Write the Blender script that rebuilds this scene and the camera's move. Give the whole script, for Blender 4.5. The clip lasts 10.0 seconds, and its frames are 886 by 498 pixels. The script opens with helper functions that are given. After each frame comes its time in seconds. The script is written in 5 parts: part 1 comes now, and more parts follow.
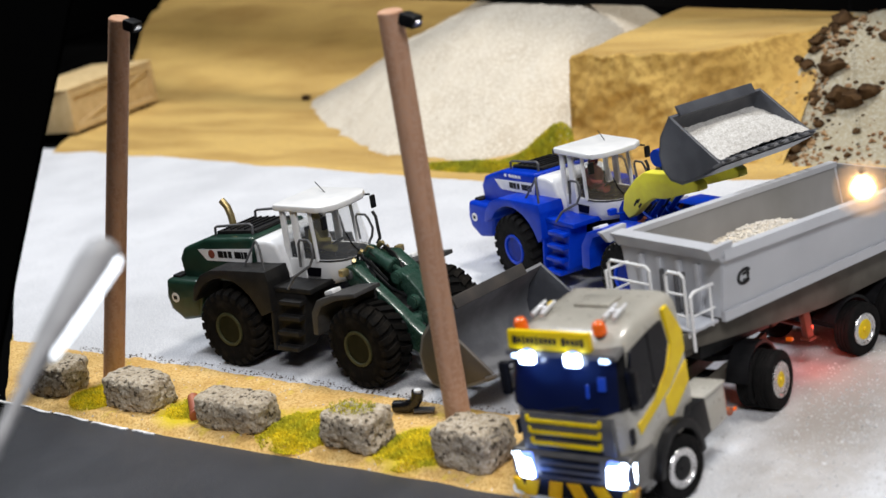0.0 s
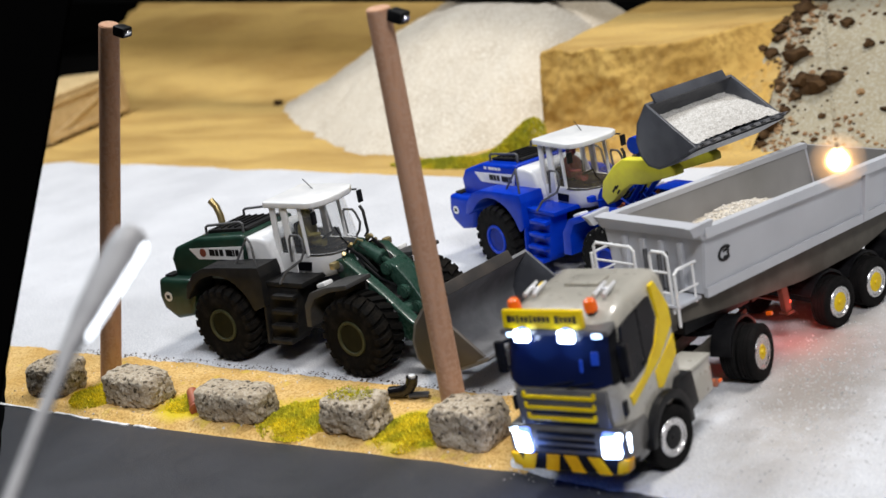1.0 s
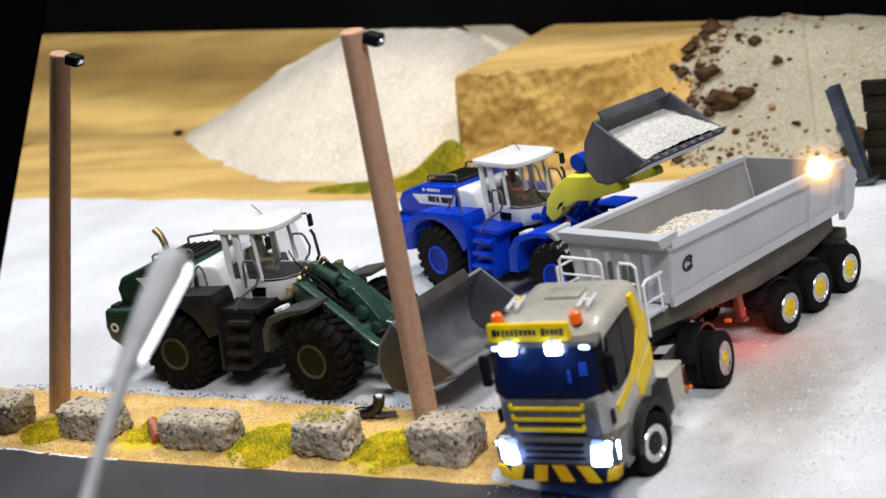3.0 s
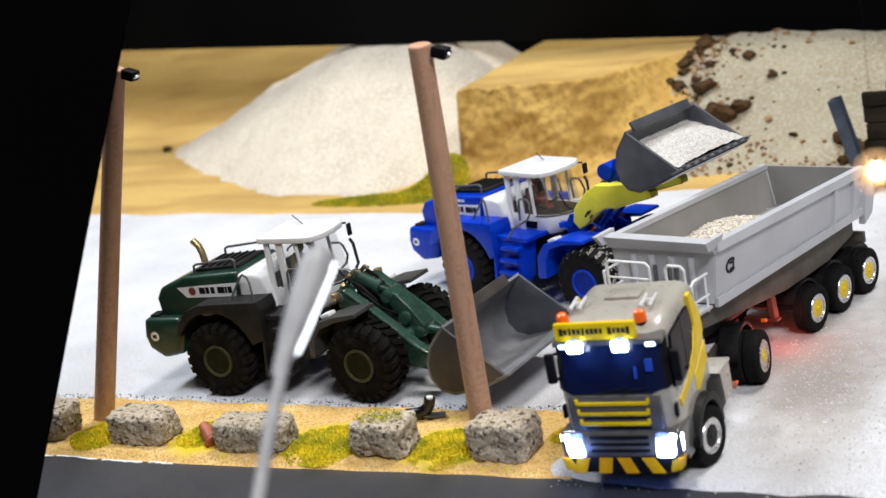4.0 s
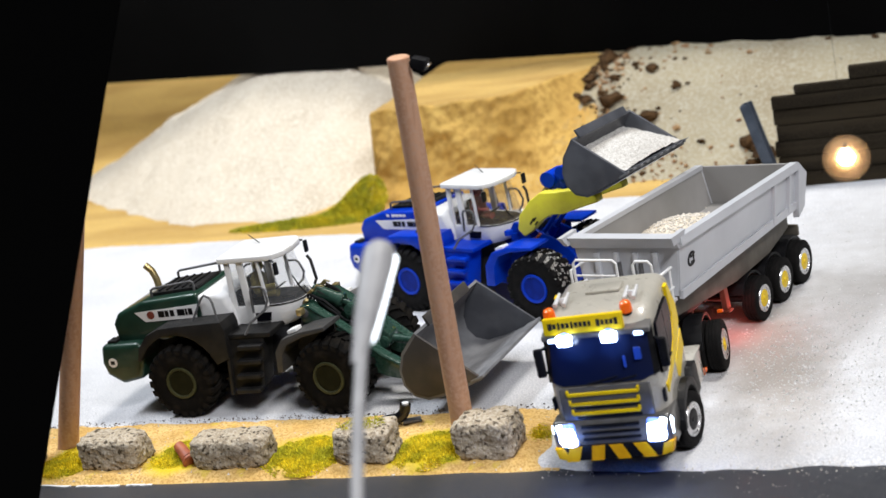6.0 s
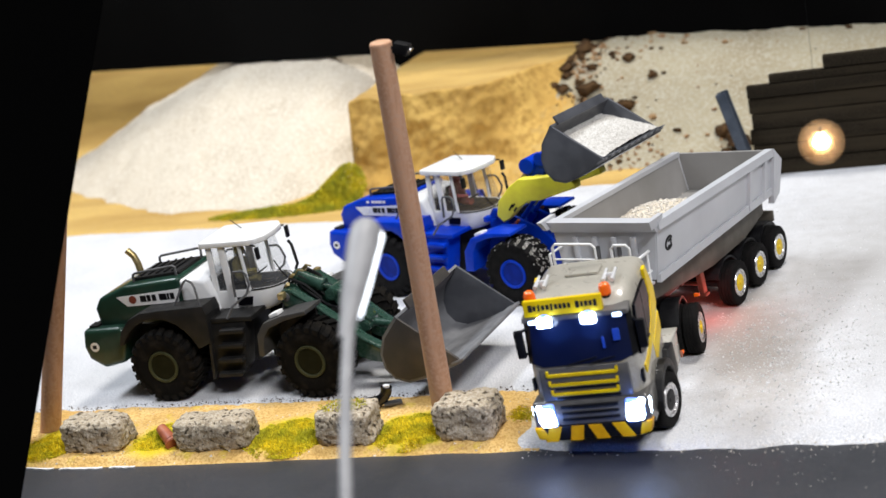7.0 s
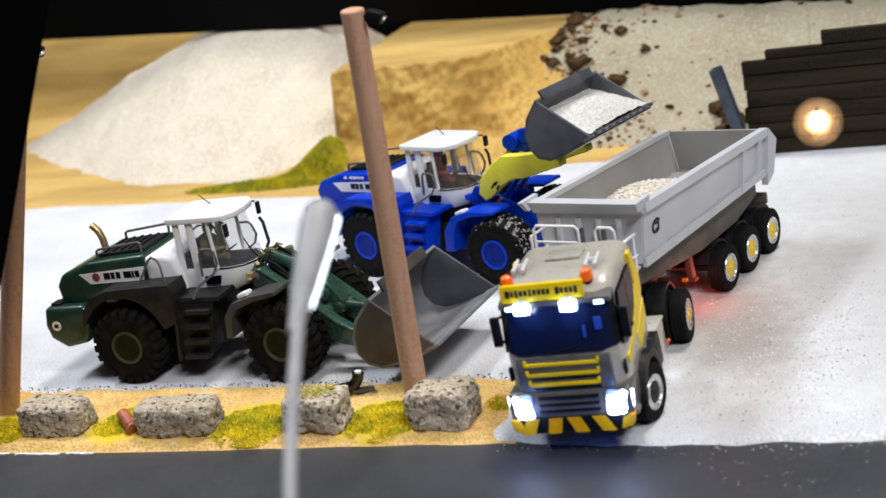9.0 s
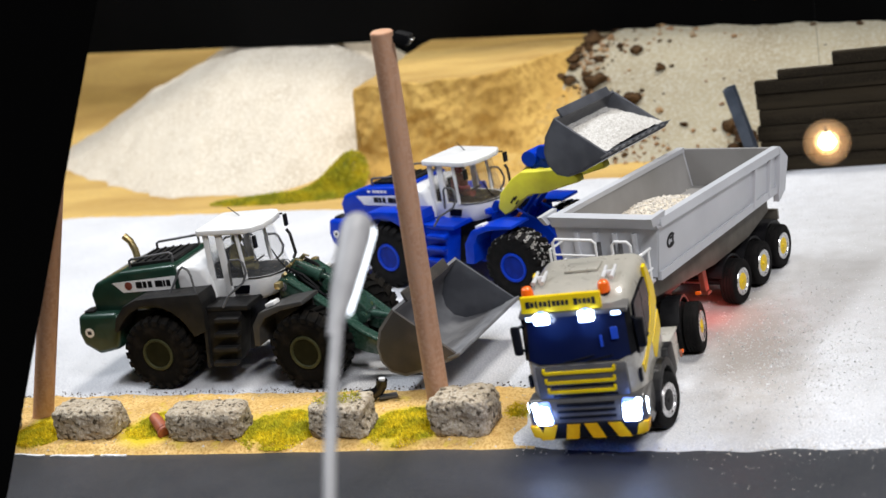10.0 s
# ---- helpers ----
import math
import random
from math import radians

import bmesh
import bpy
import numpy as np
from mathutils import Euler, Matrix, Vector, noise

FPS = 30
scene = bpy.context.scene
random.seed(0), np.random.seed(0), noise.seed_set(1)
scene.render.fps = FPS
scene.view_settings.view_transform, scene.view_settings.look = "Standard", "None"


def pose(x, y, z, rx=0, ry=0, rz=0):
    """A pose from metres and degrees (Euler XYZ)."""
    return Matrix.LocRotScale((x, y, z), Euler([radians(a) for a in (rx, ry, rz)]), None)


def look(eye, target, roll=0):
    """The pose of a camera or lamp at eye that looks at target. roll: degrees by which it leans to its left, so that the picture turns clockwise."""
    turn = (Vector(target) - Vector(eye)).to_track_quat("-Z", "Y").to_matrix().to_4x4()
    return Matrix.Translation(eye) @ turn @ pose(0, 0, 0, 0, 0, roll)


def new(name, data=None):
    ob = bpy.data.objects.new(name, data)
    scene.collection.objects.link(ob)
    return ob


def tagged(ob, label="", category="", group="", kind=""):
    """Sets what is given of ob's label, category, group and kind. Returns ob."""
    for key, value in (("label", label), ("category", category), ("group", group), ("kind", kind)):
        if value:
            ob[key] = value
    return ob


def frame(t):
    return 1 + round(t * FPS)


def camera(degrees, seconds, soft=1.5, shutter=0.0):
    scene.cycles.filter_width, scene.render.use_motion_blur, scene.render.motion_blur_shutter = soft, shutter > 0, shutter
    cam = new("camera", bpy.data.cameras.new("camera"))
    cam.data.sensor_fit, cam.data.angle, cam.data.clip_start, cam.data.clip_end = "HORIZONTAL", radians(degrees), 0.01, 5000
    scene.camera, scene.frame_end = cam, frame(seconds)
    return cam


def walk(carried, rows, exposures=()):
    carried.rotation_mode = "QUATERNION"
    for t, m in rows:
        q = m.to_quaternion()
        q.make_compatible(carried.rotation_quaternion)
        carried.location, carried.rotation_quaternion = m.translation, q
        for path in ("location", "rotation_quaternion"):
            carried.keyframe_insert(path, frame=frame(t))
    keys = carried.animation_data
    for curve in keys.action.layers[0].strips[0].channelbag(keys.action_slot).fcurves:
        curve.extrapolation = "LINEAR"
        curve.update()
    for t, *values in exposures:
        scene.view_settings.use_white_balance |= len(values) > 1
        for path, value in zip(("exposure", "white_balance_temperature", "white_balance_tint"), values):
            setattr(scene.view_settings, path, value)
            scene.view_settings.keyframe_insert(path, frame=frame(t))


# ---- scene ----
# The model layout is built in centimetres; C turns them into metres.
C = 0.01
cam = camera(32.987, 10.0, soft=1.5)
walk(cam, [
    (0.0, look((0.17870, -0.21534, 0.12151), (-0.00372, 0.00799, 0.03879), -8.652)),
    (0.5, look((0.18010, -0.22143, 0.12093), (0.00216, 0.00549, 0.03820), -9.164)),
    (1.0, look((0.18078, -0.22761, 0.12188), (0.00414, 0.00029, 0.03906), -10.124)),
    (1.5, look((0.18061, -0.23358, 0.12237), (0.00973, -0.00063, 0.04153), -10.251)),
    (2.0, look((0.17576, -0.23512, 0.12313), (0.01084, 0.00214, 0.04243), -10.242)),
    (3.5, look((0.15620, -0.25358, 0.12763), (0.00934, -0.00522, 0.04548), -10.346)),
    (4.0, look((0.14771, -0.26627, 0.13028), (0.00624, -0.01447, 0.04915), -10.184)),
    (4.5, look((0.14346, -0.27041, 0.12943), (0.00645, -0.01637, 0.04762), -10.064)),
    (5.0, look((0.13347, -0.26813, 0.12671), (0.00799, -0.00832, 0.04453), -10.769)),
    (6.5, look((0.12509, -0.29480, 0.13415), (0.01486, -0.02752, 0.05407), -11.142)),
    (7.0, look((0.12525, -0.29263, 0.13144), (0.01736, -0.02506, 0.04917), -10.956)),
    (7.5, look((0.12602, -0.29258, 0.13162), (0.02013, -0.02434, 0.04895), -10.477)),
    (8.0, look((0.12636, -0.28959, 0.13073), (0.02078, -0.02121, 0.04811), -10.252)),
    (8.5, look((0.12347, -0.27796, 0.12834), (0.01760, -0.01090, 0.04190), -10.136)),
    (9.0, look((0.12338, -0.27563, 0.12759), (0.01596, -0.00956, 0.04002), -10.241)),
    (9.5, look((0.12689, -0.28774, 0.13091), (0.01193, -0.02448, 0.04441), -10.206)),
    (10.0, look((0.12568, -0.28764, 0.13130), (0.01619, -0.02145, 0.04671), -9.906)),
], exposures=[(0.0, -0.14), (2.0, -0.10), (3.5, 0.03), (5.0, 0.06), (6.5, 0.14), (8.0, 0.05), (10.0, 0.05)])
cam.data.dof.use_dof = True
cam.data.dof.focus_distance = 0.36
cam.data.dof.aperture_fstop = 26.0

# ---- light ----
world = bpy.data.worlds.new("hall_world")
scene.world = world
world.use_nodes = True
wbg = world.node_tree.nodes["Background"]
wbg.inputs[0].default_value = (0.75, 0.85, 1.0, 1)
wbg.inputs[1].default_value = 0.009


def unseen_lamp(x, y, z, tx, ty, power, size, colour):
    d = bpy.data.lights.new("unseen_area_lamp", "AREA")
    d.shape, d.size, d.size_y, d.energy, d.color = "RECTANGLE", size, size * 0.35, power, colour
    o = new("unseen_area_lamp", d)
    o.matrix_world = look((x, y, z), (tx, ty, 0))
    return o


# Overhead lamp behind, out of view; inferred from shadows that fall forwards.
unseen_lamp(0.25, 0.42, 1.40, -0.04, 0.05, 14.5, 0.40, (1.0, 0.965, 0.91))
# Unseen lamp low on the left, added so light falls off rightwards.
unseen_lamp(-0.38, 0.05, 0.62, -0.03, 0.05, 3.8, 0.30, (0.88, 0.93, 1.0))
# Unseen fill near the camera, added to brighten faces turned to it.
unseen_lamp(0.56, -0.56, 0.86, -0.04, 0.02, 9.2, 0.42, (0.97, 0.97, 1.0))


# ---- materials ----
def mat(name, base, rough=0.5, metal=0.0, second=None, scale=300.0, contrast=(0.4, 0.6), fine=None, fine_scale=2500.0, bump=0.0,
        bump_scale=2500.0, coat=0.0, emit=None, strength=0.0, island=0.0, stretch=None, spots=None, spot_scale=600.0, spot_at=(0.62, 0.66), spec=0.5, patches=()):
    """A principled material with blotches (second), fine grain (fine), specks (spots) and relief."""
    m = bpy.data.materials.new(name)
    m.use_nodes = True
    nt = m.node_tree
    n, l = nt.nodes, nt.links
    p = n["Principled BSDF"]
    p.inputs["Roughness"].default_value = rough
    p.inputs["Metallic"].default_value = metal
    p.inputs["Coat Weight"].default_value = coat
    p.inputs["Specular IOR Level"].default_value = spec
    p.inputs["Base Color"].default_value = (*base, 1)
    tc = n.new("ShaderNodeTexCoord")
    col = None

    def noise_tex(s, detail=4.0, pull=None):
        t = n.new("ShaderNodeTexNoise")
        t.inputs["Scale"].default_value = s
        t.inputs["Detail"].default_value = detail
        if pull:
            mp = n.new("ShaderNodeMapping")
            mp.inputs["Scale"].default_value = pull
            l.new(tc.outputs["Object"], mp.inputs["Vector"])
            l.new(mp.outputs["Vector"], t.inputs["Vector"])
        else:
            l.new(tc.outputs["Object"], t.inputs["Vector"])
        return t.outputs["Fac"]

    def ramp(fac, a, b):
        r = n.new("ShaderNodeMapRange")
        r.inputs["From Min"].default_value, r.inputs["From Max"].default_value = a, b
        l.new(fac, r.inputs["Value"])
        return r.outputs["Result"]

    def mix(fac, a, b):
        x = n.new("ShaderNodeMix")
        x.data_type = "RGBA"
        l.new(fac, x.inputs["Factor"])
        for sock, v in ((x.inputs["A"], a), (x.inputs["B"], b)):
            if isinstance(v, tuple):
                sock.default_value = (*v, 1)
            else:
                l.new(v, sock)
        return x.outputs["Result"]

    if second:
        col = mix(ramp(noise_tex(scale, 4.0, stretch), *contrast), base, second)
    if fine:
        col = mix(ramp(noise_tex(fine_scale, 2.0), 0.45, 0.62), col or base, fine)
    if spots:
        col = mix(ramp(noise_tex(spot_scale, 2.0), *spot_at), col or base, spots)
    for px, py, rx, ry, turn, patch_colour in patches:
        # one area of another colour: centre, radii, turn, colour
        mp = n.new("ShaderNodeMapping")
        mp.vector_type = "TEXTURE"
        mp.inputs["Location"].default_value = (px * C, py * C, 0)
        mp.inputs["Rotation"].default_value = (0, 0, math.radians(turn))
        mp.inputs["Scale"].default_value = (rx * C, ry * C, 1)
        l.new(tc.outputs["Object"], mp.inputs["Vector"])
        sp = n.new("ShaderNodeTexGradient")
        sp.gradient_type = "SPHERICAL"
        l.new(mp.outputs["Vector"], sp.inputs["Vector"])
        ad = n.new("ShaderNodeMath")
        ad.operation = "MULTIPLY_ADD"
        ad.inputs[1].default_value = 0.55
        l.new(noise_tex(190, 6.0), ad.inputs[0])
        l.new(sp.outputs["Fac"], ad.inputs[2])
        col = mix(ramp(ad.outputs[0], 0.34, 1.0 if rx > 1.5 else 0.62), col or base, patch_colour)
    if island:
        g = n.new("ShaderNodeNewGeometry")
        h = n.new("ShaderNodeHueSaturation")
        v = n.new("ShaderNodeMapRange")
        v.inputs["To Min"].default_value, v.inputs["To Max"].default_value = 1 - island, 1 + island
        l.new(g.outputs["Random Per Island"], v.inputs["Value"])
        l.new(v.outputs["Result"], h.inputs["Value"])
        if col:
            l.new(col, h.inputs["Color"])
        else:
            h.inputs["Color"].default_value = (*base, 1)
        col = h.outputs["Color"]
    if col:
        l.new(col, p.inputs["Base Color"])
    if bump:
        b = n.new("ShaderNodeBump")
        b.inputs["Strength"].default_value = bump
        b.inputs["Distance"].default_value = 0.0004
        l.new(noise_tex(bump_scale, 3.0), b.inputs["Height"])
        l.new(b.outputs["Normal"], p.inputs["Normal"])
    if rough and second:
        rr = n.new("ShaderNodeMapRange")
        rr.inputs["To Min"].default_value, rr.inputs["To Max"].default_value = max(rough - 0.12, 0.03), min(rough + 0.12, 1)
        l.new(noise_tex(scale * 2.3), rr.inputs["Value"])
        l.new(rr.outputs["Result"], p.inputs["Roughness"])
    if emit:
        p.inputs["Emission Color"].default_value = (*emit, 1)
        p.inputs["Emission Strength"].default_value = strength
    return m


def glass_mat(name, tint, rough, alpha):
    """Thin moulded clear plastic: glossy, mostly see-through, its opacity slightly uneven."""
    m = bpy.data.materials.new(name)
    m.use_nodes = True
    n, l = m.node_tree.nodes, m.node_tree.links
    p = n["Principled BSDF"]
    p.inputs["Base Color"].default_value = (*tint, 1)
    p.inputs["Roughness"].default_value = rough
    t = n.new("ShaderNodeTexNoise")
    t.inputs["Scale"].default_value = 160
    r = n.new("ShaderNodeMapRange")
    r.inputs["To Min"].default_value, r.inputs["To Max"].default_value = alpha - 0.08, alpha + 0.08
    l.new(t.outputs["Fac"], r.inputs["Value"])
    l.new(r.outputs["Result"], p.inputs["Alpha"])
    return m


# Wide yard patch paints the light's fall-off to the right; narrow one is dirt.
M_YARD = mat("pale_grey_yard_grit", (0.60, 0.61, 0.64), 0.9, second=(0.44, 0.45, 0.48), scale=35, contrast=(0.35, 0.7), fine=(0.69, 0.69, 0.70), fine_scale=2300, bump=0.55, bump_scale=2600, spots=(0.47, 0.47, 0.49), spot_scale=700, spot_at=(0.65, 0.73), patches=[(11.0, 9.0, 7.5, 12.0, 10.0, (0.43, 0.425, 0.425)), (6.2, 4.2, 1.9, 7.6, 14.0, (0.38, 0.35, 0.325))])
M_GRIT = mat("pale_grey_grit", (0.63, 0.632, 0.64), 0.85, second=(0.52, 0.515, 0.515), scale=600, island=0.12)
M_ROAD = mat("dark_asphalt", (0.028, 0.030, 0.036), 0.42, second=(0.040, 0.042, 0.050), scale=40, contrast=(0.35, 0.7), fine=(0.05, 0.051, 0.056), fine_scale=3000, bump=0.3, bump_scale=3500, spec=0.35)
M_LINE = mat("white_road_paint", (0.78, 0.78, 0.78), 0.7, second=(0.55, 0.55, 0.55), scale=500, bump=0.3)
M_SAND = mat("ochre_sand", (0.37, 0.215, 0.050), 0.95, second=(0.60, 0.395, 0.115), scale=60, contrast=(0.36, 0.58), stretch=(0.22, 1.0, 1.0), fine=(0.48, 0.315, 0.105), fine_scale=1500, bump=0.5, bump_scale=1300)
M_VERGE = mat("yellow_sand_verge", (0.62, 0.385, 0.115), 0.95, second=(0.72, 0.50, 0.20), scale=120, contrast=(0.35, 0.65), fine=(0.50, 0.29, 0.08), fine_scale=1700, bump=0.9, bump_scale=1500,
              patches=[(px, -0.5, rx, 1.2, 0.0, (0.62, 0.47, 0.015)) for px, rx in ((-10.3, 1.0), (-7.2, 1.1), (-3.7, 1.4), (-0.6, 1.3))])
M_CUT = mat("brown_sand_cut", (0.50, 0.295, 0.066), 0.95, second=(0.60, 0.385, 0.10), scale=45, contrast=(0.35, 0.65), fine=(0.43, 0.25, 0.056), fine_scale=420, bump=0.4, bump_scale=700)
M_HEAP = mat("cream_gravel", (0.60, 0.53, 0.42), 0.95, second=(0.50, 0.43, 0.33), scale=45, contrast=(0.35, 0.7), fine=(0.67, 0.61, 0.51), fine_scale=900, bump=0.7, bump_scale=900, spots=(0.42, 0.33, 0.23), spot_scale=420, spot_at=(0.68, 0.78))
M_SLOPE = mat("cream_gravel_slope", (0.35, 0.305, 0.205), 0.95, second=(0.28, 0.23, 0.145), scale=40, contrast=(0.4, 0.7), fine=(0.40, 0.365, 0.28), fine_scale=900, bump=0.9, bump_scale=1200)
M_LOAD = mat("loose_pale_gravel", (0.56, 0.51, 0.44), 0.95, fine=(0.68, 0.64, 0.58), bump=0.4, island=0.25)
M_LOAD_W = mat("white_gravel", (0.52, 0.50, 0.465), 0.95, second=(0.38, 0.36, 0.33), scale=900, contrast=(0.4, 0.65), fine=(0.64, 0.625, 0.60), fine_scale=2600, bump=0.6, bump_scale=2200)
M_BOULDER = mat("dark_brown_rock", (0.036, 0.020, 0.010), 0.95, second=(0.085, 0.048, 0.022), scale=200, bump=0.8, bump_scale=900, spec=0.08)
M_SCREE = mat("red_brown_crumbs", (0.24, 0.13, 0.06), 0.95, second=(0.34, 0.21, 0.10), scale=200, bump=0.6, bump_scale=900)
M_ROCK = mat("grey_beige_cork_stone", (0.45, 0.375, 0.27), 0.95, second=(0.27, 0.215, 0.15), scale=420, contrast=(0.4, 0.65), fine=(0.52, 0.455, 0.36), fine_scale=1500, bump=1.0, bump_scale=1500, spots=(0.075, 0.055, 0.033), spot_scale=900, spot_at=(0.56, 0.66))
M_GRASS = mat("yellow_green_fibre", (0.82, 0.67, 0.02), 0.85, island=0.3, second=(0.50, 0.47, 0.02), scale=150)
M_GRASS2 = mat("moss_green_fibre", (0.62, 0.52, 0.015), 0.85, island=0.3, second=(0.38, 0.38, 0.02), scale=120)
M_POLE = mat("pinkish_brown_dowel", (0.60, 0.345, 0.215), 0.55, second=(0.50, 0.275, 0.165), scale=700, stretch=(1.0, 1.0, 0.04), fine=(0.57, 0.345, 0.23), fine_scale=1200, bump=0.15, spec=0.3)
M_BLACK = mat("black_plastic", (0.005, 0.005, 0.006), 0.45, second=(0.009, 0.009, 0.010), scale=400, spec=0.2)
M_GLOSS = mat("glossy_black_plastic", (0.004, 0.004, 0.005), 0.25, second=(0.006, 0.006, 0.007), scale=300)
M_RUBBER = mat("black_rubber", (0.004, 0.004, 0.004), 0.85, second=(0.008, 0.007, 0.007), scale=500, bump=0.3, spec=0.15)
M_RUBBER_D = mat("dusty_black_rubber", (0.004, 0.0038, 0.0035), 0.9, second=(0.022, 0.018, 0.014), scale=300, contrast=(0.5, 0.8), bump=0.3, spec=0.10)
M_GREEN = mat("dark_green_paint", (0.010, 0.034, 0.022), 0.34, second=(0.015, 0.045, 0.030), scale=250, coat=0.3, spec=0.35)
# Lighter copy of M_GREEN: highlights on the arms put into the colour.
M_GREEN_A = mat("lightened_green_arm_paint", (0.021, 0.056, 0.040), 0.28, second=(0.032, 0.072, 0.054), scale=350, contrast=(0.45, 0.7), coat=0.5)
M_OLIVE = mat("olive_rim", (0.046, 0.050, 0.024), 0.4, second=(0.034, 0.037, 0.018), scale=400, spec=0.2)
M_OLIVE_D = mat("olive_hub_and_groove_shade", (0.008, 0.009, 0.004), 0.5, second=(0.012, 0.013, 0.006), scale=400, spec=0.08)
M_BLUE_D = mat("blue_hub_and_groove_shade", (0.001, 0.014, 0.20), 0.4, second=(0.001, 0.02, 0.26), scale=300, spec=0.1)
M_BLUE = mat("cobalt_blue_paint", (0.001, 0.032, 0.41), 0.34, second=(0.002, 0.040, 0.47), scale=250, spec=0.16)
M_YELLOW_G = mat("lemon_yellow_paint", (0.84, 0.78, 0.05), 0.4, second=(0.78, 0.70, 0.05), scale=300)
M_YELLOW = mat("signal_yellow_paint", (0.84, 0.60, 0.004), 0.4, second=(0.78, 0.53, 0.004), scale=300, spec=0.3)
M_STRIPE = mat("amber_yellow_stripe", (0.80, 0.40, 0.004), 0.45, second=(0.72, 0.34, 0.004), scale=300, spec=0.25)
M_WHITE = mat("white_paint", (0.84, 0.84, 0.83), 0.35, second=(0.78, 0.78, 0.78), scale=200, coat=0.2)
M_DARK = mat("charcoal_plastic", (0.011, 0.011, 0.0115), 0.5, second=(0.018, 0.017, 0.016), scale=300, bump=0.15, spec=0.2)
# Charcoal plastic lightened: light on the mudguard tops put into the colour.
M_GUARD = mat("lightened_mudguard_plastic", (0.040, 0.040, 0.041), 0.45, second=(0.055, 0.053, 0.051), scale=300, bump=0.15, spec=0.3)
M_STEEL_B = mat("slate_bucket_paint_and_shade", (0.075, 0.079, 0.092), 0.36, metal=0.1, second=(0.10, 0.105, 0.12), scale=160, bump=0.15, spec=0.4)
M_STEEL = mat("dark_grey_steel", (0.16, 0.162, 0.172), 0.40, metal=0.1, second=(0.215, 0.217, 0.227), scale=160, bump=0.15, spec=0.2)
M_STEEL_R = mat("brown_worn_steel", (0.060, 0.056, 0.054), 0.5, metal=0.1, second=(0.105, 0.090, 0.078), scale=110, contrast=(0.4, 0.65), bump=0.2, spec=0.3)
M_RAIL = mat("grey_rail", (0.10, 0.10, 0.105), 0.5, second=(0.07, 0.07, 0.072), scale=500)
M_CAB = mat("grey_beige_cab_paint", (0.39, 0.37, 0.32), 0.30, second=(0.43, 0.405, 0.35), scale=200, coat=0.9)
M_CAB_D = mat("dark_grey_cab_plastic", (0.088, 0.086, 0.082), 0.32, second=(0.115, 0.11, 0.104), scale=250, coat=0.4, spec=0.5)
M_BED = mat("light_grey_bed_paint", (0.55, 0.56, 0.59), 0.34, second=(0.49, 0.50, 0.53), scale=90, contrast=(0.3, 0.7))
M_BED_IN = mat("darker_grey_bed_inside", (0.29, 0.28, 0.275), 0.6, second=(0.22, 0.215, 0.205), scale=70, contrast=(0.3, 0.7))
M_FRAME = mat("grey_brown_chassis", (0.085, 0.076, 0.062), 0.5, second=(0.115, 0.103, 0.085), scale=150, spec=0.2)
M_CHROME = mat("chrome", (0.70, 0.70, 0.71), 0.28, metal=1.0, second=(0.60, 0.60, 0.61), scale=500)
M_SILVER = mat("silver_paint", (0.72, 0.72, 0.73), 0.35, metal=0.3)
M_BRASS = mat("brass", (0.70, 0.57, 0.30), 0.38, metal=0.8, second=(0.55, 0.42, 0.18), scale=500)
M_RED = mat("red_plastic", (0.22, 0.055, 0.035), 0.45, second=(0.17, 0.04, 0.025), scale=300, spec=0.2)
M_ORANGE = mat("orange_lens", (0.75, 0.12, 0.008), 0.2, emit=(1.0, 0.14, 0.01), strength=0.18)
M_COPPER = mat("copper_red", (0.40, 0.12, 0.05), 0.5, second=(0.3, 0.08, 0.04), scale=500)
M_WOOD = mat("pale_crate_wood", (0.62, 0.45, 0.22), 0.8, second=(0.50, 0.34, 0.15), scale=180, fine=(0.68, 0.52, 0.28), bump=0.3)
M_TIMBER = mat("black_brown_timber", (0.013, 0.010, 0.0065), 0.9, second=(0.034, 0.026, 0.016), scale=260, stretch=(0.08, 1.0, 1.0), fine=(0.03, 0.024, 0.016), bump=0.5, spec=0.08)
M_BLUESTEEL = mat("blue_grey_steel", (0.028, 0.038, 0.055), 0.5, second=(0.06, 0.075, 0.10), scale=150)
M_LAMP_GREY = mat("light_grey_lamp_metal", (0.28, 0.28, 0.29), 0.5, second=(0.33, 0.33, 0.34), scale=200)
M_LED_LAMP = mat("lamp_led_panel", (0.9, 0.92, 0.95), 0.3, emit=(0.85, 0.92, 1.0), strength=2.2)
M_LED = mat("cold_white_led", (0.9, 0.95, 1.0), 0.3, emit=(0.60, 0.75, 1.0), strength=18.0)
# Glowing blue rim imitates the halo round headlights and roof spots.
M_LED_B = mat("blue_halo_rim", (0.5, 0.6, 0.9), 0.3, emit=(0.05, 0.20, 1.0), strength=1.3)
M_LED_C = mat("blue_screen_glow", (0.01, 0.03, 0.2), 0.3, emit=(0.02, 0.10, 0.8), strength=0.24)
M_LED_S = mat("small_blue_white_led", (0.8, 0.9, 1.0), 0.3, emit=(0.45, 0.65, 1.0), strength=5.0)
M_LED_RED = mat("red_led", (0.8, 0.05, 0.02), 0.3, emit=(1.0, 0.06, 0.03), strength=6.0)
# Warm glow and halo shells imitate a reflection on glass, no real lamp.
M_GLOW_CORE = mat("warm_glow_core", (1.0, 0.9, 0.7), 0.3, emit=(1.0, 0.72, 0.38), strength=9.0)
M_HALO = mat("warm_halo_shell", (0.9, 0.7, 0.45), 0.6, emit=(1.0, 0.50, 0.18), strength=0.8)
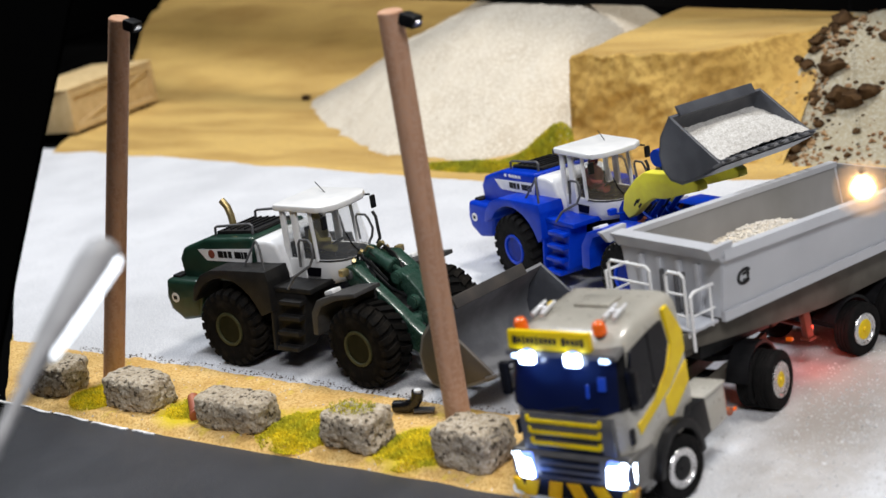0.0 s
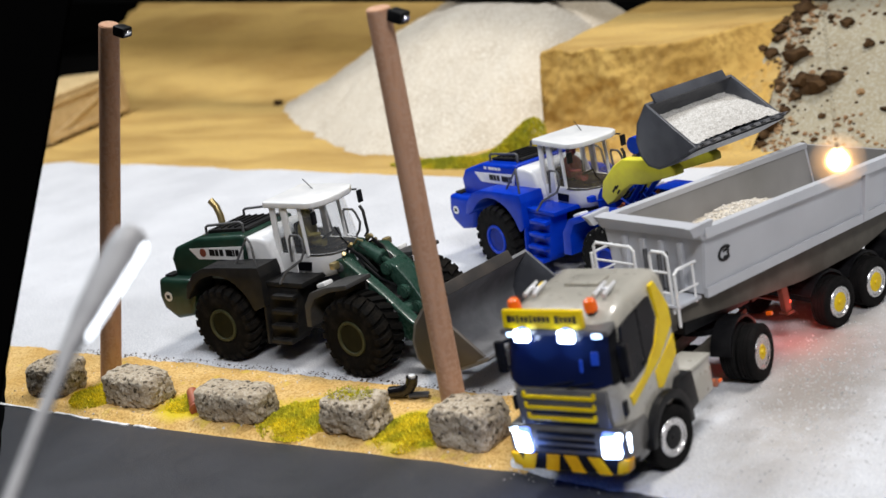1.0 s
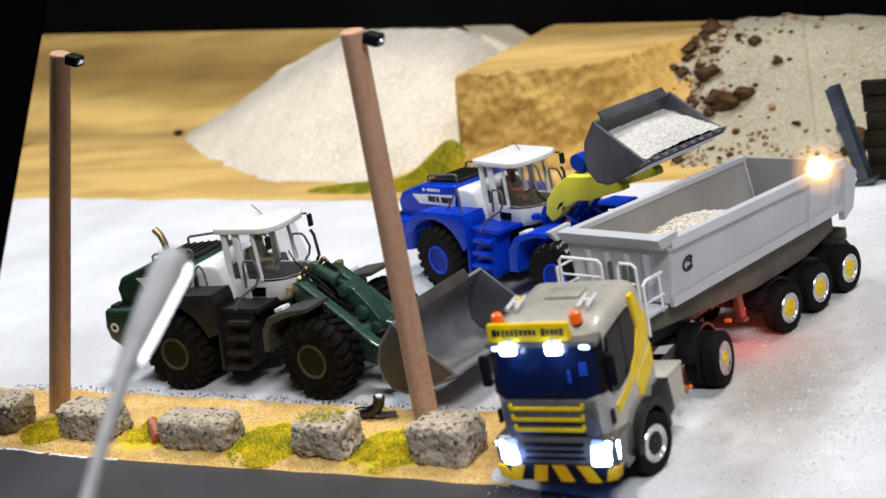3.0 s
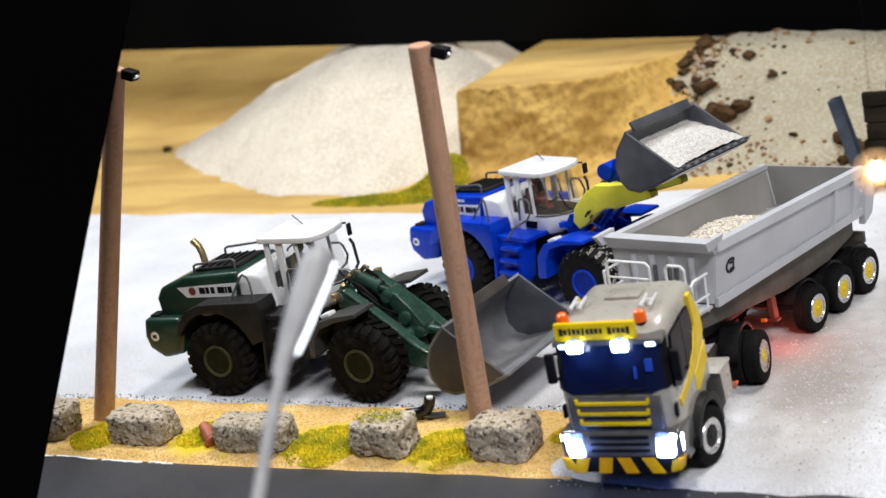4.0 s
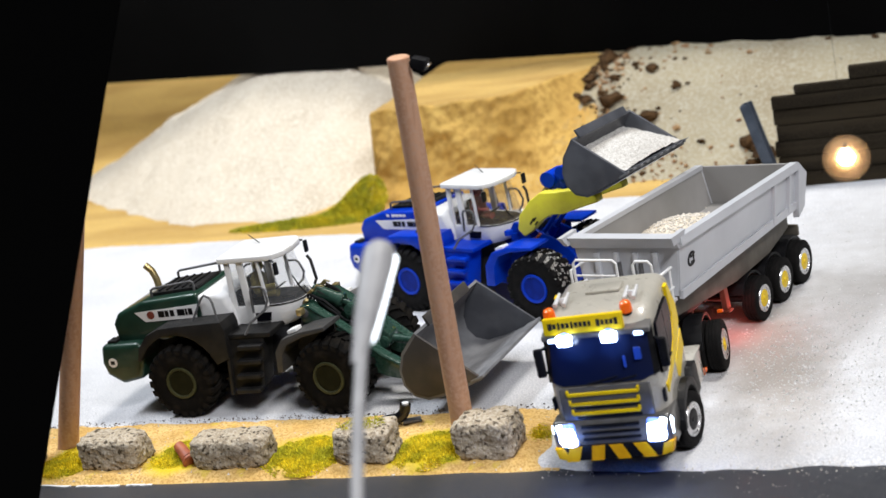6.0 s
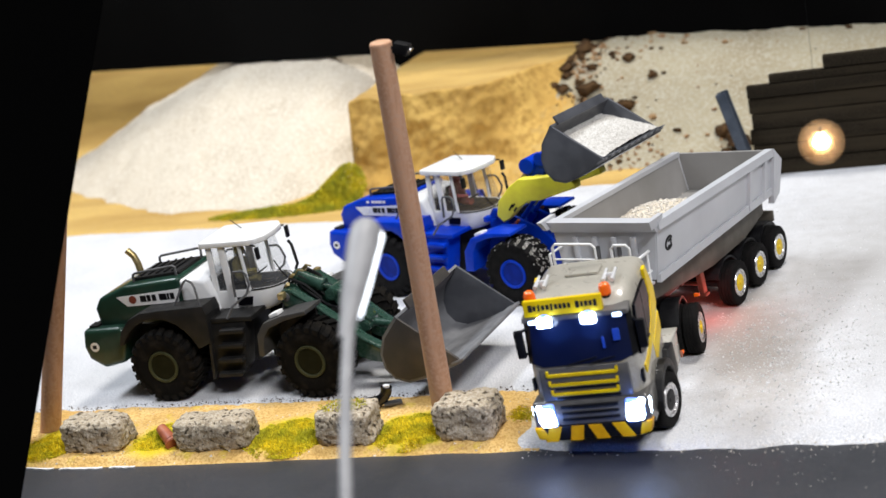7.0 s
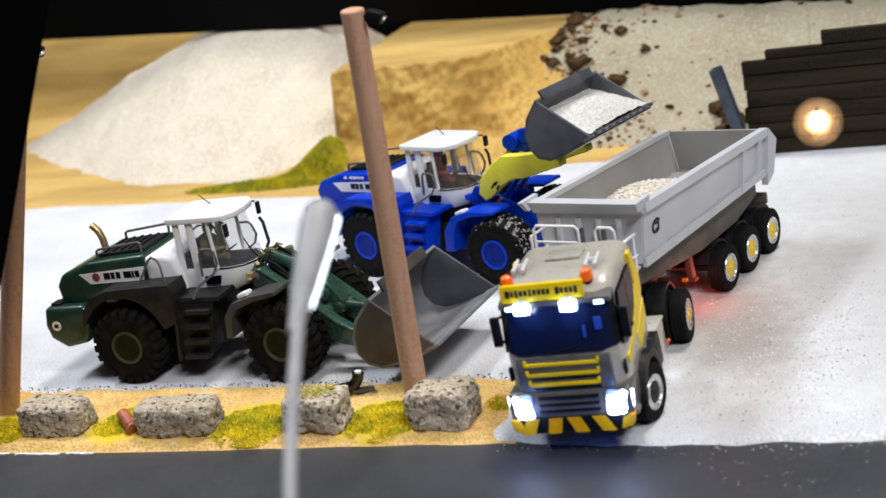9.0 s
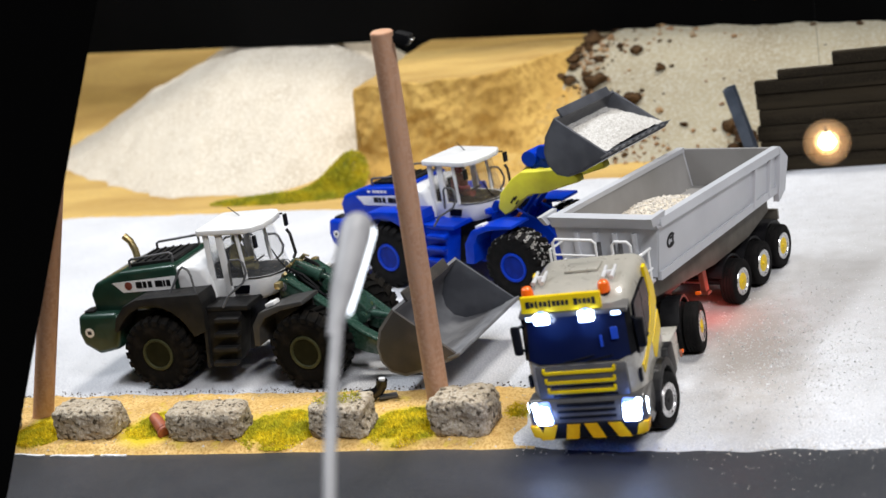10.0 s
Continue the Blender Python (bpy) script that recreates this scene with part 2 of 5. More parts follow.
M_HALO_OUTER = mat("thin_outer_halo", (0.9, 0.7, 0.45), 0.6, emit=(1.0, 0.45, 0.15), strength=0.7)
M_HALO_OUTER.node_tree.nodes["Principled BSDF"].inputs["Alpha"].default_value = 0.05
M_HALO.node_tree.nodes["Principled BSDF"].inputs["Alpha"].default_value = 0.24
M_GLASS = glass_mat("clear_cab_plastic", (0.34, 0.35, 0.36), 0.05, 0.11)
M_GLASS_B = glass_mat("smoky_cab_plastic", (0.30, 0.25, 0.18), 0.05, 0.13)
M_SIDE = mat("black_side_glass", (0.003, 0.003, 0.005), 0.3, second=(0.004, 0.004, 0.007), scale=80, spec=0.12)
M_SCREEN = mat("dark_blue_windscreen", (0.003, 0.007, 0.034), 0.33, second=(0.004, 0.009, 0.045), scale=60, coat=0.4, spec=0.5)
M_FIGURE = mat("olive_plain_figure", (0.22, 0.185, 0.05), 0.7)
M_FIGURE2 = mat("red_brown_plain_figure", (0.30, 0.06, 0.05), 0.7)
M_HALL = mat("black_hall_surface", (0.002, 0.002, 0.002), 0.95, second=(0.003, 0.003, 0.003), scale=3, spec=0.0)
M_FASCIA = mat("black_fascia_board", (0.003, 0.003, 0.003), 0.9, second=(0.005, 0.005, 0.005), scale=8, spec=0.0)


# ---- mesh tools, in centimetres ----
def V(*a):
    return Vector(a)


def finish(bm, bev, seg=2):
    if bev:
        bmesh.ops.bevel(bm, geom=[e for e in bm.edges], offset=bev, segments=seg, affect="EDGES", profile=0.6, clamp_overlap=True)
    return bm


def box(cx, cy, cz, sx, sy, sz, bev=0.0, rot=(0, 0, 0), seg=2):
    bm = bmesh.new()
    bmesh.ops.create_cube(bm, size=1.0)
    bmesh.ops.scale(bm, vec=(sx, sy, sz), verts=bm.verts)
    finish(bm, bev, seg)
    bmesh.ops.transform(bm, matrix=pose(cx, cy, cz, *rot), verts=bm.verts)
    return bm


def prism(pts, a, b, axis="y", bev=0.0, seg=2):
    """A closed outline pushed from a to b along an axis. Outline: (x, z) for y, (x, y) for z, (y, z) for x."""
    bm = bmesh.new()

    def at(p, h):
        return {"y": (p[0], h, p[1]), "z": (p[0], p[1], h), "x": (h, p[0], p[1])}[axis]

    lo = [bm.verts.new(at(p, a)) for p in pts]
    hi = [bm.verts.new(at(p, b)) for p in pts]
    bm.faces.new(lo)
    bm.faces.new(hi[::-1])
    for i in range(len(pts)):
        j = (i + 1) % len(pts)
        bm.faces.new((lo[i], hi[i], hi[j], lo[j]))
    bmesh.ops.recalc_face_normals(bm, faces=bm.faces)
    return finish(bm, bev, seg)


def rod(p0, p1, r0, r1=None, seg=14, bev=0.0):
    p0, p1 = Vector(p0), Vector(p1)
    bm = bmesh.new()
    bmesh.ops.create_cone(bm, cap_ends=True, segments=seg, radius1=r0, radius2=r0 if r1 is None else r1, depth=(p1 - p0).length)
    if bev:
        bmesh.ops.bevel(bm, geom=[e for e in bm.edges if len(e.link_faces) == 2 and any(len(f.verts) > 4 for f in e.link_faces)], offset=bev, segments=2, affect="EDGES", clamp_overlap=True)
    q = (p1 - p0).to_track_quat("Z", "Y").to_matrix().to_4x4()
    bmesh.ops.transform(bm, matrix=Matrix.Translation((p0 + p1) / 2) @ q, verts=bm.verts)
    return bm


def tube(pts, r, seg=8):
    """A round bar bent along points."""
    pts = [Vector(p) for p in pts]
    bm = bmesh.new()
    rings = []
    for i, p in enumerate(pts):
        d = (pts[min(i + 1, len(pts) - 1)] - pts[max(i - 1, 0)]).normalized()
        q = d.to_track_quat("Z", "Y").to_matrix()
        rings.append([bm.verts.new(p + q @ V(r * math.cos(2 * math.pi * k / seg), r * math.sin(2 * math.pi * k / seg), 0)) for k in range(seg)])
    for a, b in zip(rings, rings[1:]):
        off = min(range(seg), key=lambda o: sum((a[k].co - b[(k + o) % seg].co).length for k in range(0, seg, 2)))
        for k in range(seg):
            bm.faces.new((a[k], a[(k + 1) % seg], b[(k + 1 + off) % seg], b[(k + off) % seg]))
    bm.faces.new(rings[0][::-1])
    bm.faces.new(rings[-1])
    bmesh.ops.recalc_face_normals(bm, faces=bm.faces)
    return bm


def lathe(profile, seg=32, axis="y"):
    """A profile of (radius, height) turned round an axis."""
    bm = bmesh.new()
    rings = []
    for r, h in profile:
        ring = []
        for k in range(seg):
            a = 2 * math.pi * k / seg
            x, z = r * math.cos(a), r * math.sin(a)
            ring.append(bm.verts.new((x, h, z) if axis == "y" else (x, z, h)))
        rings.append(ring)
    for a, b in zip(rings, rings[1:]):
        for k in range(seg):
            bm.faces.new((a[k], a[(k + 1) % seg], b[(k + 1) % seg], b[k]))
    bm.faces.new(rings[0])
    bm.faces.new(rings[-1][::-1])
    bmesh.ops.recalc_face_normals(bm, faces=bm.faces)
    return bm


def loft(sections, bev=0.0):
    """Skin through closed loops with the same number of points."""
    bm = bmesh.new()
    rings = [[bm.verts.new(p) for p in s] for s in sections]
    n = len(rings[0])
    for a, b in zip(rings, rings[1:]):
        for k in range(n):
            bm.faces.new((a[k], a[(k + 1) % n], b[(k + 1) % n], b[k]))
    bm.faces.new(rings[0][::-1])
    bm.faces.new(rings[-1])
    bmesh.ops.recalc_face_normals(bm, faces=bm.faces)
    return finish(bm, bev)


def moved(bm, x=0, y=0, z=0, rx=0, ry=0, rz=0):
    bmesh.ops.transform(bm, matrix=pose(x, y, z, rx, ry, rz), verts=bm.verts)
    return bm


def join(*bms):
    out = bmesh.new()
    me = bpy.data.meshes.new("scratch")
    for b in bms:
        b.to_mesh(me)
        out.from_mesh(me)
        b.free()
    bpy.data.meshes.remove(me)
    return out


def mesh_of(name, bm, material, smooth=True):
    me = bpy.data.meshes.new(name)
    bmesh.ops.scale(bm, vec=(C, C, C), verts=bm.verts)
    for f in bm.faces:
        f.smooth = smooth
    bm.to_mesh(me)
    bm.free()
    me.materials.append(material)
    if smooth:
        me.set_sharp_from_angle(angle=radians(38))
    return me


def part(name, bm, material, parent=None, label="", smooth=True):
    ob = new(name, mesh_of(name, bm, material, smooth))
    if parent:
        ob.parent = parent
    return tagged(ob, label=label)


def thing(name, x, y, z, rz=0, label="", category="", group="", kind="", rx=0, ry=0):
    ob = new(name)
    ob.empty_display_size = 0.005
    ob.matrix_basis = pose(x * C, y * C, z * C, rx, ry, rz)
    return tagged(ob, label, category, group, kind)


def at(x, y, z, rx=0, ry=0, rz=0):
    return pose(x * C, y * C, z * C, rx, ry, rz)


def grid(name, x0, x1, nx, y0, y1, ny, height, material, keep=None):
    """A sheet over a rectangle of the plan with a height rule."""
    xs, ys = np.linspace(x0, x1, nx), np.linspace(y0, y1, ny)
    verts = [(x * C, y * C, height(x, y) * C) for y in ys for x in xs]
    faces = []
    for j in range(ny - 1):
        for i in range(nx - 1):
            if keep is None or keep((xs[i] + xs[i + 1]) / 2, (ys[j] + ys[j + 1]) / 2):
                a = j * nx + i
                faces.append((a, a + 1, a + nx + 1, a + nx))
    me = bpy.data.meshes.new(name)
    me.from_pydata(verts, [], faces)
    me.materials.append(material)
    bm = bmesh.new()
    bm.from_mesh(me)
    bmesh.ops.delete(bm, geom=[v for v in bm.verts if not v.link_faces], context="VERTS")
    for f in bm.faces:
        f.smooth = True
    bm.to_mesh(me)
    bm.free()
    return new(name, me)


def hexa(p):
    """A solid from eight corners: four below, four above, in the same turn."""
    bm = bmesh.new()
    v = [bm.verts.new(q) for q in p]
    for f in ((3, 2, 1, 0), (4, 5, 6, 7), (0, 1, 5, 4), (1, 2, 6, 5), (2, 3, 7, 6), (3, 0, 4, 7)):
        bm.faces.new([v[i] for i in f])
    bmesh.ops.recalc_face_normals(bm, faces=bm.faces)
    return bm


def wob(x, y, s, z=0.0):
    return noise.noise(V(x * s, y * s, z))


def smooth01(a, b, v):
    t = min(max((v - a) / (b - a), 0), 1)
    return t * t * (3 - 2 * t)


# ---- hall round the layout ----
# Unseen hall: black surfaces added to keep all round the layout dark.
def hall():
    for name, bm, label in (
        ("floor", box(0, 0, -6.2, 220, 240, 4), "added black floor under the model layout"),
        ("ceiling", box(0, 0, 162, 220, 240, 4), "added black ceiling over the layout"),
        ("wall_north", box(0, 118, 78, 220, 4, 164), "added black wall behind the layout"),
        ("wall_south", box(0, -118, 78, 220, 4, 164), "added black wall"),
        ("wall_east", box(108, 0, 78, 4, 232, 164), "added black wall"),
        ("wall_west", box(-108, 0, 78, 4, 232, 164), "added black wall"),
    ):
        tagged(part(name, bm, M_HALL, smooth=False), label, "hall", kind="structure")


hall()

# Left edge follows the view's dark border, placed from pixel positions.
LEFT = [(-16.0, -9.6), (-4.2, -9.8), (-1.1, -13.5), (18.5, -38.0), (39.0, -62.6), (50.0, -75.8)]
RIGHT_END = 30.0


def left_edge(y):
    return float(np.interp(y, [p[0] for p in LEFT], [p[1] for p in LEFT]))


def road_edge(x):
    return -1.62 + 0.12 * math.sin(x * 0.35 + 1.0) + 0.05 * wob(x, 0, 1.1) - 0.25 * smooth01(2.0, 4.0, x) * (1 - smooth01(6.0, 9.0, x))


def sheet(name, material, nx, ny, y_lo, y_hi, height, right=RIGHT_END, bias=1.0):
    """A ground sheet from the layout's slanting left edge to its right end; y_lo and y_hi may follow x."""
    verts, faces = [], []
    for j in range(ny):
        for i in range(nx):
            u, v = (i / (nx - 1)) ** bias, j / (ny - 1)
            x = -13.5 + u * (right + 13.5)
            y = y_lo(x) + v * (y_hi(x) - y_lo(x))
            x = left_edge(y) + u * (right - left_edge(y))
            y = y_lo(x) + v * (y_hi(x) - y_lo(x))
            verts.append((x * C, y * C, height(x, y) * C))
    for j in range(ny - 1):
        for i in range(nx - 1):
            a = j * nx + i
            faces.append((a, a + 1, a + nx + 1, a + nx))
    me = bpy.data.meshes.new(name)
    me.from_pydata(verts, [], faces)
    me.materials.append(material)
    for p in me.polygons:
        p.use_smooth = True
    return new(name, me)


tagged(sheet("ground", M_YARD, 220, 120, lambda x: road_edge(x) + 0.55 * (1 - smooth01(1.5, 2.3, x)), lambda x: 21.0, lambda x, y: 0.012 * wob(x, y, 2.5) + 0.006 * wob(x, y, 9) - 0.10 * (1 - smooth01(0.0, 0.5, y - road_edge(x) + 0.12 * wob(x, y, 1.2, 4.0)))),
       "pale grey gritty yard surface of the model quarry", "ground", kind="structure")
tagged(sheet("road", M_ROAD, 60, 30, lambda x: -16.0, lambda x: road_edge(x) + 0.25, lambda x, y: -0.05 - 0.03 * smooth01(-1.9, -1.3, y)),
       "smooth dark grey asphalt model road", "road", kind="structure")


def board():
    out = [(x, y) for y, x in LEFT] + [(RIGHT_END, 50.0), (RIGHT_END, -16.0)]
    tagged(part("layout_board", prism(out, -4.0, -0.25, "z"), M_FASCIA, smooth=False), "black board under the model layout", "board", kind="structure")


board()


def kerb_line():
    rng = random.Random(4)
    for a, b in ((-13.2, -11.0), (-10.9, -9.6), (-9.4, -8.2), (-8.0, -7.3)):
        n = 10
        pts = [(a + (b - a) * k / n, road_edge(a + (b - a) * k / n) - 0.02 + rng.uniform(-0.015, 0.015)) for k in range(n + 1)]
        pts += [(x, y - 0.075 + rng.uniform(-0.02, 0.02)) for x, y in pts[::-1]]
        tagged(part("road_line", prism(pts, -0.06, -0.03, "z"), M_LINE), "worn white line along the road edge", "road marking", "road edge line", "structure")


kerb_line()


def left_border():
    """Black board added for the view's dark left border, tilted outwards to fit the camera."""
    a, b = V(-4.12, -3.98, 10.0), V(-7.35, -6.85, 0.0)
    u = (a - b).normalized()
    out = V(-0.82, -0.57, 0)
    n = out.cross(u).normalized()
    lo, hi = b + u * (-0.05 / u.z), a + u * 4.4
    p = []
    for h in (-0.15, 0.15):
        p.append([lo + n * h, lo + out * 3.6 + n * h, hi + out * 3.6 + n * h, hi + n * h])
    tagged(part("left_border_board", loft(p, 0.04), M_HALL, smooth=False), "matt black board added for the dark left border of the view", "frame", kind="structure")


left_border()


def top_border_board():
    """Black board added for the view's dark top border; fitted to the camera, its lower edge falls towards the far
    end.
    """
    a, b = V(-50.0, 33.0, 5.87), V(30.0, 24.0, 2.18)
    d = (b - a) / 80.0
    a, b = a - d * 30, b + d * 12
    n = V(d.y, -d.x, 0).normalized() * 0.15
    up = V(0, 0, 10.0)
    tagged(part("top_border_board", hexa([a - n, b - n, b + n, a + n, a - n + up, b - n + up, b + n + up, a + n + up]), M_FASCIA, smooth=False), "matt black board added for the dark top border of the view", "frame", kind="structure")


top_border_board()


# ---- sand, cut bank, heaps ----
def sand_edge(x):
    e = 18.45 - 0.105 * (min(max(x, -34.0), -10.0) + 15.0)
    return e + (19.35 - e) * smooth01(-9.0, -4.0, x)


def sand_height(x, y):
    z = 0.03 + 0.14 * smooth01(19.4, 24, y) + (3.6 - 0.5 * smooth01(-36, -56, x)) * (smooth01(29.5, 38.5, y) + 0.03 * max(y - 36.0, 0)) * (1 - smooth01(-20, -13, x)) + 0.10 * wob(x, y, 0.5) * smooth01(19.5, 22, y)
    z += 0.30 * wob(x * 0.25, y, 0.7, 3.0) * smooth01(28, 32, y)
    e = sand_edge(x)
    z -= 0.3 * (1 - smooth01(e - 0.65, e + 0.15, y + 0.4 * wob(x, 0, 0.35)))
    return z


tagged(sheet("sand_field", M_SAND, 200, 120, lambda x: 16.9, lambda x: 48.0 - 14.0 * smooth01(-24.0, -14.0, x) - 7.4 * smooth01(-4.0, 1.0, x), sand_height, right=RIGHT_END),
       "ochre sand ground with soft wavy rises behind the yard", "sand", kind="structure")


def cut_bank():
    """A block of sand with a steep, rough face."""
    verts, faces = [], []
    nx, nz, nt = 130, 40, 26
    top = 3.45

    def row(x, s):
        if s < nz:
            z = -0.2 + (top + 0.2) * s / (nz - 1)
            crumb = 0.30 * wob(x, z, 0.8, 2.0) + 0.11 * wob(x, z, 2.6, 4.0) + 0.05 * wob(x, z, 7.0, 5.0)
            y = 21.75 + 0.16 * z + crumb - 0.5 * (1 - smooth01(0.0, 0.9, z))
            y += (20.95 + 1.5 * z + crumb - y) * smooth01(-6.2, -2.8, x)
            return y, z + (0.12 * wob(x, 0, 1.3, 8.0) if s > nz - 3 else 0)
        v = (s - nz + 1) / nt
        lo = 22.5 + 3.7 * smooth01(-6.2, -2.8, x)
        hi = 31.5
        return lo + (hi - lo) * v, top + 0.10 * wob(x, v * 13, 0.5, 6.0) + 0.10 * v

    ns = nz + nt
    for i in range(nx):
        u = i / (nx - 1)
        x = -11.0 + 8.4 * u
        for s in range(ns):
            y, z = row(x, s)
            side = 0.25 * wob(y, z, 0.9, 12.0) if i == 0 else 0
            if i == 0 and s < ns:
                z = min(z, 3.3)
            verts.append(((x + side) * C, y * C, z * C))
    for i in range(nx - 1):
        for s in range(ns - 1):
            a = i * ns + s
            faces.append((a, a + ns, a + ns + 1, a + 1))
    base = len(verts)
    for s in range(ns):
        y, z = row(-11.0, s)
        verts.append(((-11.35 + 0.2 * wob(y, 0, 1.5)) * C, (y + 0.25) * C, -0.2 * C))
    for s in range(ns - 1):
        faces.append((s, s + 1, base + s + 1, base + s))
    me = bpy.data.meshes.new("sand_bank")
    me.from_pydata(verts, [], faces)
    me.materials.append(M_CUT)
    me.materials.append(M_SAND)
    for p in me.polygons:
        p.use_smooth = True
        if p.normal.z > 0.8:
            p.material_index = 1
    tagged(new("sand_bank", me), "brown sand bank with a steep crumbly cut face", "sand bank", kind="structure")


cut_bank()


def heap_height(x, y):
    dx = max(-19.0 - x, 0) / 12.0 if x < -19.0 else max(x + 14.5, 0) / 6.6
    dy = abs(y - 30.4) / (9.3 + 0.6 * smooth01(-20, -15, x) if y < 30.4 else 8.5)
    d = (dx ** 1.25 + dy ** 1.25) ** (1 / 1.25)
    d += 0.035 * wob(x, y, 0.35, 5.0)
    z = 4.9 * (1 - math.sqrt(d * d + 0.001)) + 0.10 * wob(x, y, 1.2) + 0.05 * wob(x, y, 4)
    lid = 4.75
    z = lid + 0.15 * (z - lid) if z > lid else z
    return max(z, -0.3) + (0.05 if z > 0 else -0.1)


tagged(grid("gravel_heap", -34, -7.5, 170, 18.5, 36, 120, heap_height, M_HEAP, keep=lambda x, y: heap_height(x, y) > -0.35),
       "large cream heap of fine gravel against the sand bank", "gravel heap", kind="structure")


def slope_height(x, y):
    z = (3.45 - 0.05 * max(x, 0)) * smooth01(20.5, 26, y) + 0.12 * max(y - 25.0, 0) + 0.12 * wob(x, y, 0.8) + 0.05 * wob(x, y, 3.0) 
    return z - 0.4 * (1 - smooth01(-3.2, -1.8, x + 0.8 * wob(0, y, 0.6))) - 0.2 * (1 - smooth01(20.2, 21.0, y + 0.5 * wob(x, 1, 0.5)))


def gravel_slope():
    """The slope runs on under the top border board."""
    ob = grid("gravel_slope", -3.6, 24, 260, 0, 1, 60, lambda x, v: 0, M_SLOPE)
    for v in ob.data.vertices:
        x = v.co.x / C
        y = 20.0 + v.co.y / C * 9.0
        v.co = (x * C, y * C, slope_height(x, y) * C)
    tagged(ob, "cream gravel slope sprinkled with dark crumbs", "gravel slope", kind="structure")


gravel_slope()


def lump(r, seed, squash=(1, 1, 0.8), sub=2, rough=0.35, freq=1.3):
    bm = bmesh.new()
    bmesh.ops.create_icosphere(bm, subdivisions=sub, radius=1.0)
    for v in bm.verts:
        d = v.co.normalized()
        k = 1 + rough * noise.noise(d * freq + V(seed * 3.1, seed * 1.7, seed)) + 0.4 * rough * noise.noise(d * freq * 2.7 + V(seed, 5, 2))
        v.co = V(d.x * squash[0], d.y * squash[1], d.z * squash[2]) * k * r
    return bm


def boulders():
    rng = random.Random(12)
    spots = [(-1.1, 23.1, 0.40), (-0.5, 23.35, 0.32), (3.1, 22.2, 0.32), (3.5, 21.9, 0.30), (3.75, 21.6, 0.36), (3.3, 21.4, 0.22), (0.4, 24.3, 0.2), (-0.6, 25.2, 0.26)]
    for k in range(28):
        v = k / 27
        spots.append((-2.4 + rng.gauss(0, 0.42) - 0.5 * v, 21.2 + 5.0 * v + rng.gauss(0, 0.2), 0.12 + 0.30 * rng.random() ** 1.8))
    for i, (x, y, r) in enumerate(spots):
        ob = part("boulder", moved(lump(r, i + 1, (1.1, 0.9, 0.75), 2, 0.6), 0, 0, 0, 0, 0, 40 * i), M_BOULDER)
        ob.location = (x * C, y * C, (slope_height(x, y) + 0.25 * r) * C)
        tagged(ob, "dark brown rough boulder lying on the gravel slope", "boulder", "boulders on the slope")
    rng = random.Random(8)
    bms, pale = [], []
    for i in range(300):
        x = rng.gauss(-2.1, 0.6) if i % 5 < 3 else rng.uniform(-2.0, 1.5) if i % 5 == 3 else rng.uniform(-1.5, 12)
        y = rng.uniform(21.2, 27.5)
        r = rng.uniform(0.02, 0.06) + 0.11 * rng.random() ** 4
        (pale if i % 5 > 2 and i % 3 else bms).append(moved(lump(r, i, (1.2, 0.9, 0.7), 1, 0.6), x, y, slope_height(x, y) + 0.2 * r))
    scree = pale
    for i in range(360):
        x, y = rng.gauss(-2.35, 0.42), rng.uniform(20.9, 26.3)
        if i % 4 == 0:
            x, y = rng.uniform(-2, 3.5), rng.uniform(20.6, 22.3)
        r = rng.uniform(0.03, 0.10)
        scree.append(moved(lump(r, i, sub=1, rough=0.6), x, y, slope_height(x, y) + 0.2 * r))
    tagged(part("brown_scree", join(*scree), M_SCREE), "red-brown crumbs between sand bank and gravel slope", "rubble", kind="stuff")
    tagged(part("rock_crumbs", join(*bms), M_BOULDER), "scattered dark brown rock crumbs on the slope", "rubble", kind="stuff")


boulders()


def timber_wall():
    w = thing("retaining_wall", 0, 19.0, 0, label="dark stained timber plank retaining wall with stepped top", category="wall", kind="structure", rz=-1.0)
    rng = random.Random(3)
    rows = [(4.55, 0.0), (4.6, 0.52), (4.55, 1.04), (4.65, 1.56), (4.6, 2.08), (4.6, 2.60), (5.35, 3.05), (7.1, 3.35)]
    for i, (x0, z0) in enumerate(rows):
        h = rows[i + 1][1] - z0 - 0.035 if i + 1 < len(rows) else 0.4
        x = x0
        while x < 27:
            x1 = min(x + rng.uniform(5.5, 8.5), 27.5)
            part("plank", box((x + x1) / 2, rng.uniform(-0.04, 0.04), z0 + h / 2, x1 - x - 0.03, 0.28, h, 0.03), M_TIMBER, w)
            x = x1
    for x in (6.4, 9.2, 12.0, 15.0):
        part("post", box(x, 0.26, 1.6, 0.3, 0.24, 3.2, 0.03), M_TIMBER, w)
    b = thing("steel_support", 4.45, 18.55, 0.0, ry=-14, label="leaning blue-grey steel support at the timber wall end", category="support")
    part("web", box(0, 0, 1.5, 0.10, 0.5, 3.05, 0.02), M_BLUESTEEL, b)
    part("flange", box(0.14, -0.25, 1.5, 0.32, 0.06, 3.05, 0.02), M_BLUESTEEL, b)
    part("flange", box(0.14, 0.25, 1.5, 0.32, 0.06, 3.05, 0.02), M_BLUESTEEL, b)
    part("foot_plate", box(0.15, 0, 0.05, 0.7, 0.8, 0.1, 0.02), M_BLUESTEEL, b)


timber_wall()


# ---- verge with stones ----
def verge_mask(x, y):
    back = 1.62 + 0.16 * wob(x, 0, 0.6, 3.0) + 0.08 * wob(x, 0, 2.4, 1.0)
    end = 2.25 + 0.25 * wob(0, y, 1.1, 2.0)
